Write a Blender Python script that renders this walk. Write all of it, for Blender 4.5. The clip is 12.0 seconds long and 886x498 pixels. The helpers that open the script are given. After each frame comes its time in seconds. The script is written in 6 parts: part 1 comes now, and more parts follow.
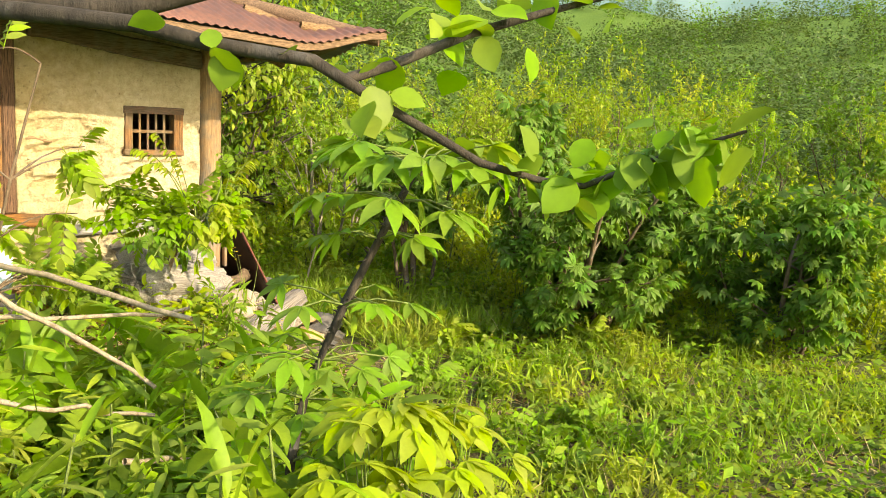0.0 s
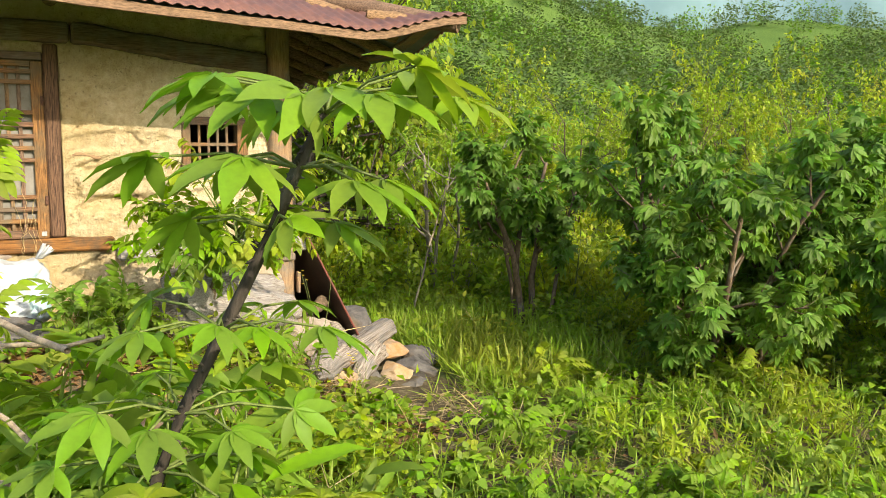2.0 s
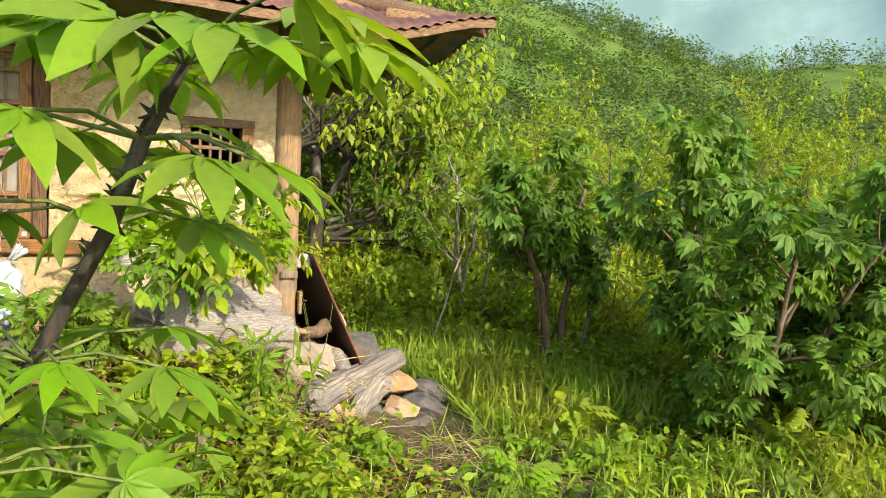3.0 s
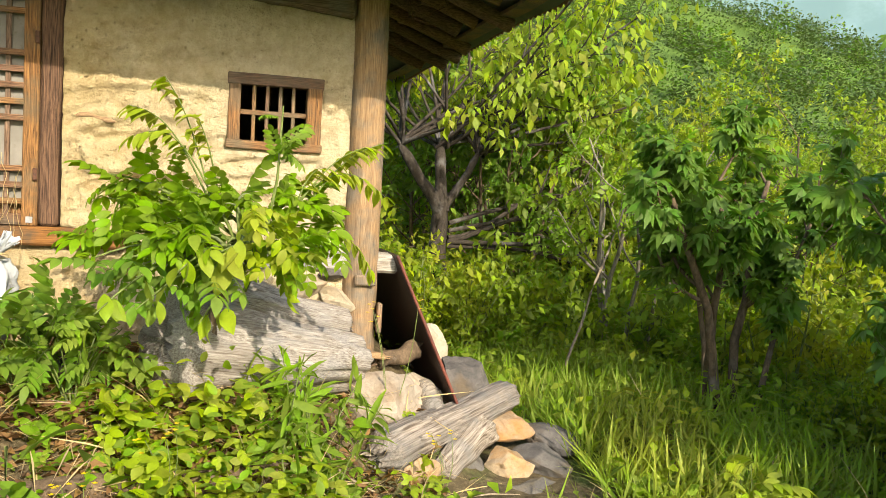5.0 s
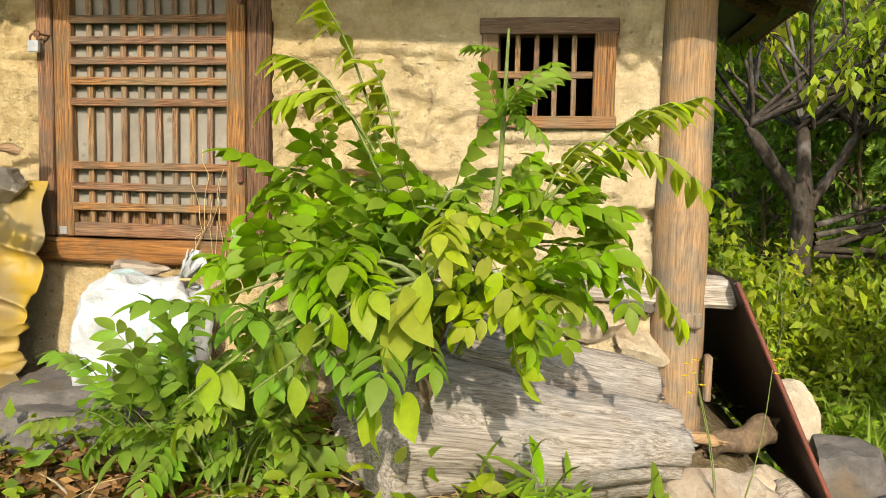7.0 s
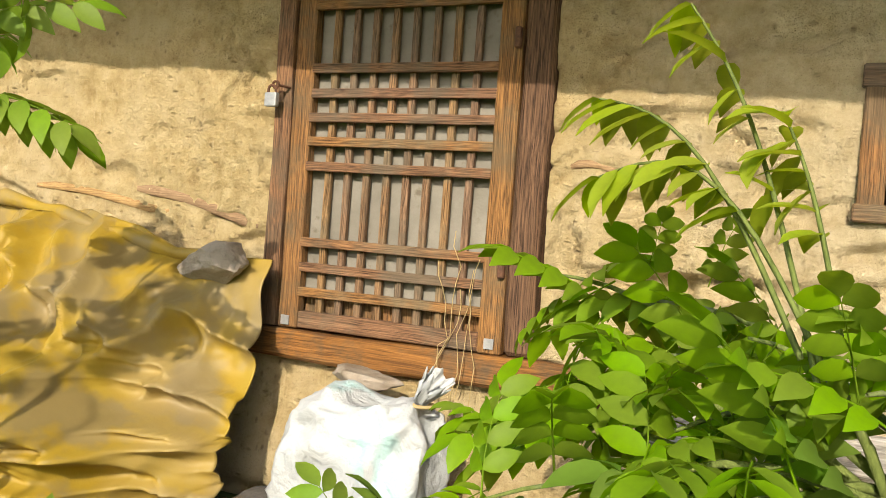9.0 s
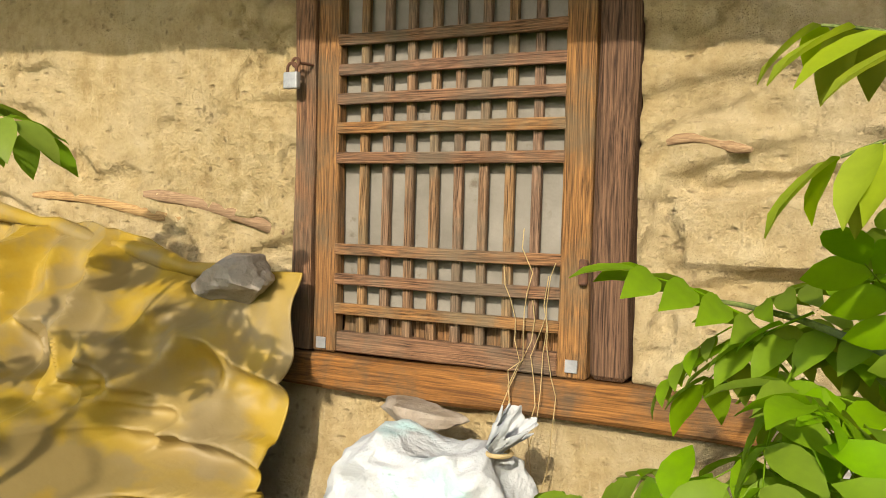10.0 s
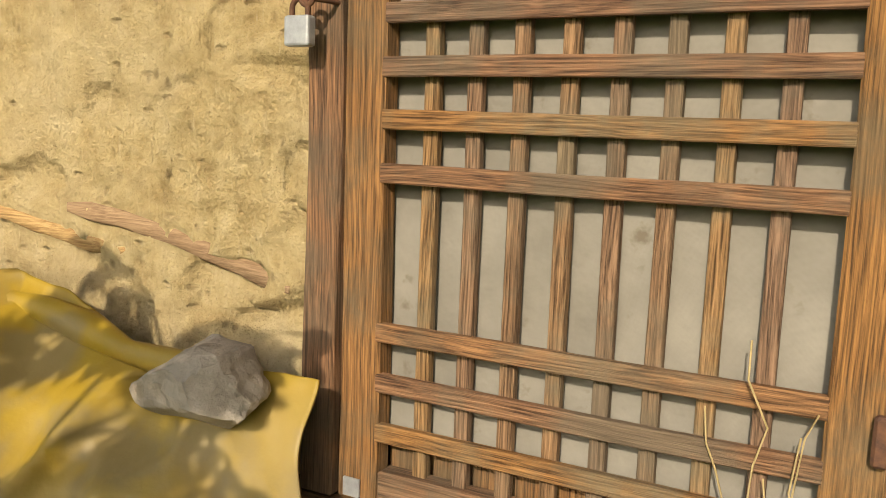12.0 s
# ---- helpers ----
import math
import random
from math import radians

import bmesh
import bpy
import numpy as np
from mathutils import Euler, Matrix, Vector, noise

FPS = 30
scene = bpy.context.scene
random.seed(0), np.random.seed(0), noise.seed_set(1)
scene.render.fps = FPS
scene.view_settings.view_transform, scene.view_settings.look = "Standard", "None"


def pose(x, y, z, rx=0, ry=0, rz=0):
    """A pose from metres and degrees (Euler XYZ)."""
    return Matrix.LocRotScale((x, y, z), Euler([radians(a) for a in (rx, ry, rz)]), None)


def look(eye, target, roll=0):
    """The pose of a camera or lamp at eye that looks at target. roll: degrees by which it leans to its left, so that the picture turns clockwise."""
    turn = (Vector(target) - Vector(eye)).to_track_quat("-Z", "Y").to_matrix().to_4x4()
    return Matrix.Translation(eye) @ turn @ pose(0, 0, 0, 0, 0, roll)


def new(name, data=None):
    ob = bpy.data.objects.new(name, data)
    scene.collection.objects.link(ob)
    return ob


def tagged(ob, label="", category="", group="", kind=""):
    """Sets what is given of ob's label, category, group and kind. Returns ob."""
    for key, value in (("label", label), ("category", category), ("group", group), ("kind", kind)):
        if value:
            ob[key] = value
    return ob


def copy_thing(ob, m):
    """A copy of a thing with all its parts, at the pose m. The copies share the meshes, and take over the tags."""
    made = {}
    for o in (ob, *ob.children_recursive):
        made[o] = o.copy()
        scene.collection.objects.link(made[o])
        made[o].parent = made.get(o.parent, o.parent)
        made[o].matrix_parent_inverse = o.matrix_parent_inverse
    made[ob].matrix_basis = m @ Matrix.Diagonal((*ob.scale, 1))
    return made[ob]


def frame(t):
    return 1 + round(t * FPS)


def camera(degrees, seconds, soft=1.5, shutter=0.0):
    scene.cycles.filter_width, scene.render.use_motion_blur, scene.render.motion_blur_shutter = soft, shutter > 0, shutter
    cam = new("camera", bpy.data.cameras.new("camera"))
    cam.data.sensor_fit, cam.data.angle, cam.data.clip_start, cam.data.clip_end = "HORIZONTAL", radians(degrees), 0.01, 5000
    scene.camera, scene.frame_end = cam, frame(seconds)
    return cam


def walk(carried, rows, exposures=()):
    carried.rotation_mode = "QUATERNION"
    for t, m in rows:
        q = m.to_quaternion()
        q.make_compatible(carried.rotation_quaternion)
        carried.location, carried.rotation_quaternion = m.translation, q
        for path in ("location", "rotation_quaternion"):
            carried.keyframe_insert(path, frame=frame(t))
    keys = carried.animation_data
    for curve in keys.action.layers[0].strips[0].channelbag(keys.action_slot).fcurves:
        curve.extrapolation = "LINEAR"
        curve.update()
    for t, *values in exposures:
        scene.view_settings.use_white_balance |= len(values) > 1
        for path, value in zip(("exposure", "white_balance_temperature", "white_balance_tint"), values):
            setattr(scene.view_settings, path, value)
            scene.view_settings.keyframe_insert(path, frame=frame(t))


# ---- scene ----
cam = camera(55.1, 12.0, soft=0.65)
METRES, EYE, TILT, LEAN, TURN = 7.5, 1.95, 0.0, 0.0, -41.0
ROWS = [
    (0.0, 0.0001, -0.0001, 0.0001, 0.19, -8.44, -2.71),
    (0.5, 0.0226, 0.0311, -0.0106, 7.33, -9.0, -1.73),
    (1.0, 0.0502, 0.0666, -0.0202, 10.29, -8.59, -0.93),
    (1.5, 0.0611, 0.1138, -0.034, 10.95, -8.26, 0.35),
    (2.0, 0.0755, 0.149, -0.0317, 11.93, -6.44, -0.04),
    (2.5, 0.0855, 0.1871, -0.0361, 13.74, -5.34, -2.05),
    (4.5, 0.0709, 0.3872, -0.0572, 22.58, -3.78, -2.61),
    (5.0, 0.0558, 0.4341, -0.063, 26.27, -4.52, -3.34),
    (5.5, 0.0426, 0.4825, -0.0616, 30.61, -5.46, -2.71),
    (6.0, 0.0138, 0.5348, -0.0663, 31.97, -5.63, -2.53),
    (6.5, -0.0077, 0.5664, -0.0673, 37.88, -5.19, -1.51),
    (7.0, -0.0347, 0.6073, -0.0691, 49.15, -5.29, -1.15),
    (7.5, -0.0736, 0.6337, -0.0738, 54.52, -4.9, -0.76),
    (9.5, -0.1652, 0.6586, -0.0571, 67.09, -0.71, -4.12),
    (10.0, -0.1984, 0.6688, -0.0558, 67.38, -2.55, -1.46),
    (10.5, -0.2195, 0.6725, -0.0455, 67.1, -6.0, 0.83),
    (11.0, -0.2591, 0.6736, -0.0463, 67.2, -6.47, -0.76),
    (11.5, -0.2914, 0.6766, -0.0358, 66.74, -6.04, -1.0),
    (12.0, -0.3294, 0.7008, -0.0291, 69.11, -8.03, -2.1),
]
walk(cam, [(t, pose(-3.23, -6.67, EYE, TILT, LEAN, TURN) @ pose(METRES * x, METRES * y, METRES * z, 90 + pitch, roll, yaw)) for t, x, y, z, yaw, pitch, roll in ROWS], [(0.0, 1.78, 7500, 6), (0.5, 1.50, 7100, 7), (1.0, 1.48, 6800, 8), (2.5, 1.46, 6500, 10), (4.5, 1.48, 6500, 10), (7.0, 1.24, 6500, 10), (9.5, 1.08, 6500, 10), (10.5, 0.98, 6500, 10), (12.0, 0.98, 6800, 10)])

# ---- light ----
world = bpy.data.worlds.new("sky")
scene.world = world
world.use_nodes = True
wn = world.node_tree.nodes
sky = wn.new("ShaderNodeTexSky")
sky.sky_type, sky.sun_disc = "NISHITA", False
SUN_ELEV, SUN_ROT = radians(28.5), radians(168)
sky.sun_elevation, sky.sun_rotation = SUN_ELEV, SUN_ROT
sky.dust_density, sky.air_density = 2.0, 1.2
bg = wn["Background"]
bg.inputs["Strength"].default_value = 0.15
world.node_tree.links.new(sky.outputs["Color"], bg.inputs["Color"])
sun = new("sun", bpy.data.lights.new("sun", "SUN"))
sun.data.energy, sun.data.angle, sun.data.color = 2.6, radians(0.6), (1.0, 0.89, 0.72)
sun_way = Vector((math.sin(SUN_ROT) * math.cos(SUN_ELEV), math.cos(SUN_ROT) * math.cos(SUN_ELEV), math.sin(SUN_ELEV)))
sun.matrix_world = look(sun_way * 60, (0, 0, 0))

# ---- material helpers ----


class Mat:
    """A small node-graph builder on one Principled material."""

    def __init__(self, name, rough=0.8, metal=0.0, spec=0.3):
        self.mat = bpy.data.materials.new(name)
        self.mat.use_nodes = True
        self.n, self.l = self.mat.node_tree.nodes, self.mat.node_tree.links
        self.p = self.n["Principled BSDF"]
        self.p.inputs["Roughness"].default_value = rough
        self.p.inputs["Metallic"].default_value = metal
        self.p.inputs["Specular IOR Level"].default_value = spec
        self.geo = self.n.new("ShaderNodeNewGeometry")
        self.obj = self.n.new("ShaderNodeTexCoord")

    def put(self, value, socket):
        if hasattr(value, "is_linked"):
            self.l.new(value, socket)
        else:
            socket.default_value = value

    def coords(self, scale=(1, 1, 1), world_space=True, turn=(0, 0, 0)):
        m = self.n.new("ShaderNodeMapping")
        m.inputs["Scale"].default_value = scale
        m.inputs["Rotation"].default_value = turn
        self.l.new(self.geo.outputs["Position"] if world_space else self.obj.outputs["Object"], m.inputs["Vector"])
        return m.outputs["Vector"]

    def noise(self, scale, detail=6, rough=0.6, vec=None, distort=0.0):
        t = self.n.new("ShaderNodeTexNoise")
        t.inputs["Scale"].default_value, t.inputs["Detail"].default_value = scale, detail
        t.inputs["Roughness"].default_value, t.inputs["Distortion"].default_value = rough, distort
        self.l.new(vec if vec is not None else self.coords(), t.inputs["Vector"])
        return t.outputs["Fac"]

    def voronoi(self, scale, vec=None, feature="F1"):
        t = self.n.new("ShaderNodeTexVoronoi")
        t.feature = feature
        t.inputs["Scale"].default_value = scale
        self.l.new(vec if vec is not None else self.coords(), t.inputs["Vector"])
        return t.outputs["Distance"]

    def ramp(self, fac, stops):
        r = self.n.new("ShaderNodeValToRGB")
        e = r.color_ramp.elements
        while len(e) < len(stops):
            e.new(0.5)
        for el, (p, c) in zip(e, stops):
            el.position, el.color = p, (*c, 1) if len(c) == 3 else c
        self.l.new(fac, r.inputs["Fac"])
        return r.outputs["Color"]

    def grey(self, fac, a, b):
        return self.ramp(fac, [(a, (0, 0, 0)), (b, (1, 1, 1))])

    def mix(self, fac, a, b, mode="MIX"):
        m = self.n.new("ShaderNodeMix")
        m.data_type, m.blend_type = "RGBA", mode
        self.put(fac, m.inputs[0])
        for v, s in ((a, m.inputs[6]), (b, m.inputs[7])):
            self.put((*v, 1) if isinstance(v, tuple) and len(v) == 3 else v, s)
        return m.outputs[2]

    def math(self, op, a, b=0.0):
        m = self.n.new("ShaderNodeMath")
        m.operation = op
        self.put(a, m.inputs[0])
        self.put(b, m.inputs[1])
        return m.outputs[0]

    def random(self):
        return self.n.new("ShaderNodeObjectInfo").outputs["Random"]

    def island(self):
        return self.geo.outputs["Random Per Island"]

    def shift(self, color, fac, hue=0.03, sat=0.15, val=0.25):
        """Vary a colour by a 0..1 factor."""
        h = self.n.new("ShaderNodeHueSaturation")
        for key, amount, mid in (("Hue", hue, 0.5), ("Saturation", sat, 1.0), ("Value", val, 1.0)):
            x = self.math("MULTIPLY_ADD", fac, amount * 2)
            x.node.inputs[2].default_value = mid - amount
            self.l.new(x, h.inputs[key])
        self.put((*color, 1) if isinstance(color, tuple) and len(color) == 3 else color, h.inputs["Color"])
        return h.outputs["Color"]

    def color(self, c):
        self.put((*c, 1) if isinstance(c, tuple) and len(c) == 3 else c, self.p.inputs["Base Color"])
        return self

    def rough(self, c):
        self.put(c, self.p.inputs["Roughness"])
        return self

    def bump(self, height, strength=0.5, distance=0.01):
        b = self.n.new("ShaderNodeBump")
        b.inputs["Strength"].default_value, b.inputs["Distance"].default_value = strength, distance
        self.l.new(height, b.inputs["Height"])
        if self.p.inputs["Normal"].is_linked:
            self.l.new(self.p.inputs["Normal"].links[0].from_socket, b.inputs["Normal"])
        self.l.new(b.outputs["Normal"], self.p.inputs["Normal"])
        return self


def leaf_material(name, color, glow=0.45, hue=0.025, val=0.35, rough=0.5, young=None):
    m = Mat(name, rough, 0, 0.22)
    f = m.math("ADD", m.math("MULTIPLY", m.island(), 0.55), m.math("MULTIPLY", m.noise(1.3, 3), 0.45))
    c = m.shift(color, f, hue, 0.12, val)
    if young:
        c = m.mix(m.grey(m.noise(0.9, 3), 0.5, 0.66), c, m.shift(young, f, hue, 0.1, val * 0.7))
    c = m.mix(m.math("MULTIPLY", m.grey(m.noise(60, 3), 0.35, 0.7), 0.2), c, (0.09, 0.13, 0.02))
    m.color(c)
    tr = m.n.new("ShaderNodeBsdfTranslucent")
    m.l.new(m.mix(1.0, c, (1.25, 1.15, 0.42), "MULTIPLY"), tr.inputs["Color"])
    mx = m.n.new("ShaderNodeMixShader")
    mx.inputs[0].default_value = glow
    m.l.new(m.p.outputs[0], mx.inputs[1])
    m.l.new(tr.outputs[0], mx.inputs[2])
    m.l.new(mx.outputs[0], m.n["Material Output"].inputs["Surface"])
    return m.mat


def wood_material(name, light, dark, grain=(1, 1, 0.06), scale=60, rough=0.75, grey=None, bump=0.6, local=False):
    """Wood whose grain runs along the axis with the small scale."""
    m = Mat(name, rough, 0, 0.25)
    long = m.coords(grain, not local)
    warp = m.n.new("ShaderNodeVectorMath")
    warp.operation = "MULTIPLY_ADD"
    drift = m.n.new("ShaderNodeTexNoise")
    drift.inputs["Scale"].default_value, drift.inputs["Detail"].default_value = 7, 2
    m.l.new(m.coords(tuple(0.25 + 0.75 * g for g in grain), not local), drift.inputs["Vector"])
    m.l.new(drift.outputs["Color"], warp.inputs[0])
    warp.inputs[1].default_value = (0.05, 0.05, 0.05)
    m.l.new(long, warp.inputs[2])
    vec = warp.outputs[0]
    lines = m.noise(scale * 4.2, 3, 0.55, vec)
    fine = m.noise(scale * 7, 5, 0.7, long)
    broad = m.noise(scale * 0.5, 4, 0.6, vec)
    f = m.math("ADD", m.math("MULTIPLY", lines, 0.55), m.math("MULTIPLY", fine, 0.45))
    c = m.ramp(f, [(0.39, dark), (0.5, tuple((a + b) / 2 for a, b in zip(light, dark))), (0.61, light)])
    if grey:
        c = m.mix(m.grey(m.noise(5.5, 5, 0.65), 0.44, 0.62), c, m.mix(m.grey(f, 0.35, 0.65), tuple(g * 0.4 for g in grey), grey))
    c = m.mix(m.math("MULTIPLY", m.grey(broad, 0.52, 0.75), 0.35), c, tuple(d * 0.8 for d in dark))
    c = m.shift(c, m.random(), 0.006, 0.1, 0.16)
    m.color(c).bump(f, bump, 0.005).bump(broad, bump * 0.4, 0.008)
    return m.mat


# ---- mesh helpers ----


def link_mesh(name, verts, faces, material, parent=None, smooth=True, label=""):
    me = bpy.data.meshes.new(name)
    if isinstance(verts, np.ndarray):
        k = faces.shape[1]
        me.vertices.add(len(verts))
        me.vertices.foreach_set("co", verts.astype(np.float32).ravel())
        me.loops.add(faces.size)
        me.loops.foreach_set("vertex_index", faces.astype(np.int32).ravel())
        me.polygons.add(len(faces))
        me.polygons.foreach_set("loop_start", np.arange(0, faces.size, k, dtype=np.int32))
        me.update(calc_edges=True)
    else:
        me.from_pydata(verts, [], faces)
    me.polygons.foreach_set("use_smooth", [smooth] * len(me.polygons))
    if material:
        me.materials.append(material)
    ob = new(name, me)
    ob.parent = parent
    if label:
        tagged(ob, label)
    return ob


def part(name, bm, material, parent=None, label="", smooth=False):
    me = bpy.data.meshes.new(name)
    bm.normal_update()
    bm.to_mesh(me)
    bm.free()
    me.polygons.foreach_set("use_smooth", [smooth] * len(me.polygons))
    me.materials.append(material)
    ob = new(name, me)
    ob.parent = parent
    return tagged(ob, label) if label else ob


def thing(name, label, category, at=(0, 0, 0), group="", kind=""):
    ob = new(name)
    ob.empty_display_size = 0.05
    ob.location = at
    return tagged(ob, label, category, group, kind)


def box(bm, a, b, bevel=0.0, m=None, segments=1):
    """A box between corners a and b, bevelled."""
    c, s = (Vector(a) + Vector(b)) / 2, Vector(b) - Vector(a)
    vs = bmesh.ops.create_cube(bm, size=1.0, matrix=(m or Matrix()) @ Matrix.Translation(c) @ Matrix.Diagonal((*s, 1)))["verts"]
    if bevel:
        es = list({e for v in vs for e in v.link_edges})
        bmesh.ops.bevel(bm, geom=es, offset=bevel, segments=segments, affect="EDGES", profile=0.5)


def beam(a, b, bevel=0.004, wobble=0.0, cuts=0, seed=0):
    """A hewn beam between two corners; with cuts its faces are uneven."""
    bm = bmesh.new()
    box(bm, a, b)
    if cuts:
        size = [abs(q - p) for p, q in zip(a, b)]
        axis = size.index(max(size))
        for i in range(1, cuts):
            co = [(p + q) / 2 for p, q in zip(a, b)]
            co[axis] = a[axis] + (b[axis] - a[axis]) * i / cuts
            no = [0, 0, 0]
            no[axis] = 1
            bmesh.ops.bisect_plane(bm, geom=bm.verts[:] + bm.edges[:] + bm.faces[:], plane_co=co, plane_no=no)
        for v in bm.verts:
            n = noise.noise_vector(v.co * 3.1 + Vector((seed * 7.7, 3, 1)))
            n[axis] = 0
            v.co += n * wobble
    if bevel:
        bmesh.ops.bevel(bm, geom=[e for e in bm.edges if e.calc_face_angle(0) > 0.6], offset=bevel, segments=1, affect="EDGES")
    return bm


def tube_arrays(points, radii, sides=6, rough=0.0, seed=0):
    """Verts and quads of a tapering round along a polyline."""
    P = np.array([tuple(p) for p in points], float)
    n = len(P)
    T = np.gradient(P, axis=0)
    T /= np.linalg.norm(T, axis=1, keepdims=True) + 1e-9
    up = np.array([0.31, 0.17, 0.93])
    A = np.cross(T, up)
    small = np.linalg.norm(A, axis=1) < 0.15
    A[small] = np.cross(T[small], np.array([1.0, 0.1, 0]))
    A /= np.linalg.norm(A, axis=1, keepdims=True) + 1e-9
    B = np.cross(T, A)
    ang = np.linspace(0, 2 * np.pi, sides, endpoint=False)
    R = np.array(radii, float)[:, None]
    if rough:
        rs = np.random.RandomState(seed)
        R = R * (1 + rough * rs.uniform(-1, 1, (n, sides)))
    else:
        R = np.repeat(R, sides, 1)
    V = P[:, None] + R[..., None] * (np.cos(ang)[None, :, None] * A[:, None] + np.sin(ang)[None, :, None] * B[:, None])
    V = V.reshape(-1, 3)
    i, j = np.meshgrid(np.arange(n - 1), np.arange(sides), indexing="ij")
    k = (j + 1) % sides
    F = np.stack([i * sides + j, i * sides + k, (i + 1) * sides + k, (i + 1) * sides + j], -1).reshape(-1, 4)
    return V, F


def joined(chunks):
    vs, fs, o = [], [], 0
    for V, F in chunks:
        vs.append(V)
        fs.append(F + o)
        o += len(V)
    return np.vstack(vs), np.vstack(fs)


def turned(directions, ups, rs, twist=0.0):
    """Rotation matrices whose y runs along directions and whose z is near ups."""
    Y = directions / (np.linalg.norm(directions, axis=1, keepdims=True) + 1e-9)
    X = np.cross(Y, ups)
    X /= np.linalg.norm(X, axis=1, keepdims=True) + 1e-9
    Z = np.cross(X, Y)
    if twist:
        a = rs.normal(0, twist, len(Y))[:, None]
        X, Z = X * np.cos(a) + Z * np.sin(a), Z * np.cos(a) - X * np.sin(a)
    return np.stack([X, Y, Z], -1)


def scatter(template, places, mats, sizes):
    """Copies of a template (verts, faces) at places, turned by mats, as one set of arrays."""
    V, F = template
    n = len(places)
    out = np.einsum("nij,vj->nvi", mats, V) * sizes[:, None, None] + places[:, None]
    faces = F[None] + (np.arange(n) * len(V))[:, None, None]
    return out.reshape(-1, 3), faces.reshape(-1, F.shape[1])

# ---- materials ----
OLIVE = (0.10, 0.16, 0.025)
leaf_bright = leaf_material("leaf bright", (0.20, 0.33, 0.025), 0.5, young=(0.34, 0.42, 0.03))
leaf_yellow = leaf_material("leaf yellow green", (0.27, 0.37, 0.03), 0.5, young=(0.42, 0.46, 0.035))
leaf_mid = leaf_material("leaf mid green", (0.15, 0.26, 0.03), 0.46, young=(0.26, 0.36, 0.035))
leaf_deep = leaf_material("leaf deep green", (0.115, 0.22, 0.03), 0.45, young=(0.17, 0.28, 0.035))
leaf_large = leaf_material("leaf large soft", (0.18, 0.31, 0.028), 0.5, young=(0.28, 0.39, 0.03))
leaf_ash = leaf_material("leaf compound", (0.20, 0.33, 0.012), 0.5, young=(0.40, 0.48, 0.02))
leaf_far = leaf_material("leaf far", (0.075, 0.12, 0.04), 0.35, young=(0.12, 0.16, 0.05))
leaf_lime = leaf_material("leaf lime", (0.32, 0.40, 0.025), 0.5, young=(0.42, 0.45, 0.03))
grass_mat = leaf_material("grass blade", (0.25, 0.36, 0.04), 0.45, young=(0.38, 0.42, 0.06))


def bark_material(name, light, dark, scale=30):
    m = Mat(name, 0.9, 0, 0.2)
    v = m.coords((1, 1, 0.35))
    f = m.noise(scale, 8, 0.7, v)
    c = m.ramp(f, [(0.3, dark), (0.7, light)])
    c = m.mix(m.grey(m.noise(5, 4), 0.55, 0.75), c, tuple(0.5 * (a + 0.2) for a in light))
    m.color(c).bump(f, 0.8, 0.012)
    return m.mat


bark_brown = bark_material("bark brown", (0.20, 0.14, 0.085), (0.05, 0.035, 0.022))
# Light tone lowered so the old tree's sunlit trunk looks shaded.
bark_dark = bark_material("bark dark", (0.075, 0.06, 0.045), (0.02, 0.017, 0.014))
bark_grey = bark_material("bark grey", (0.30, 0.26, 0.19), (0.10, 0.085, 0.06), 40)
twig_green = bark_material("green twig", (0.22, 0.27, 0.07), (0.09, 0.12, 0.03), 50)
dead_wood = bark_material("dead wood", (0.42, 0.34, 0.23), (0.18, 0.13, 0.08), 45)


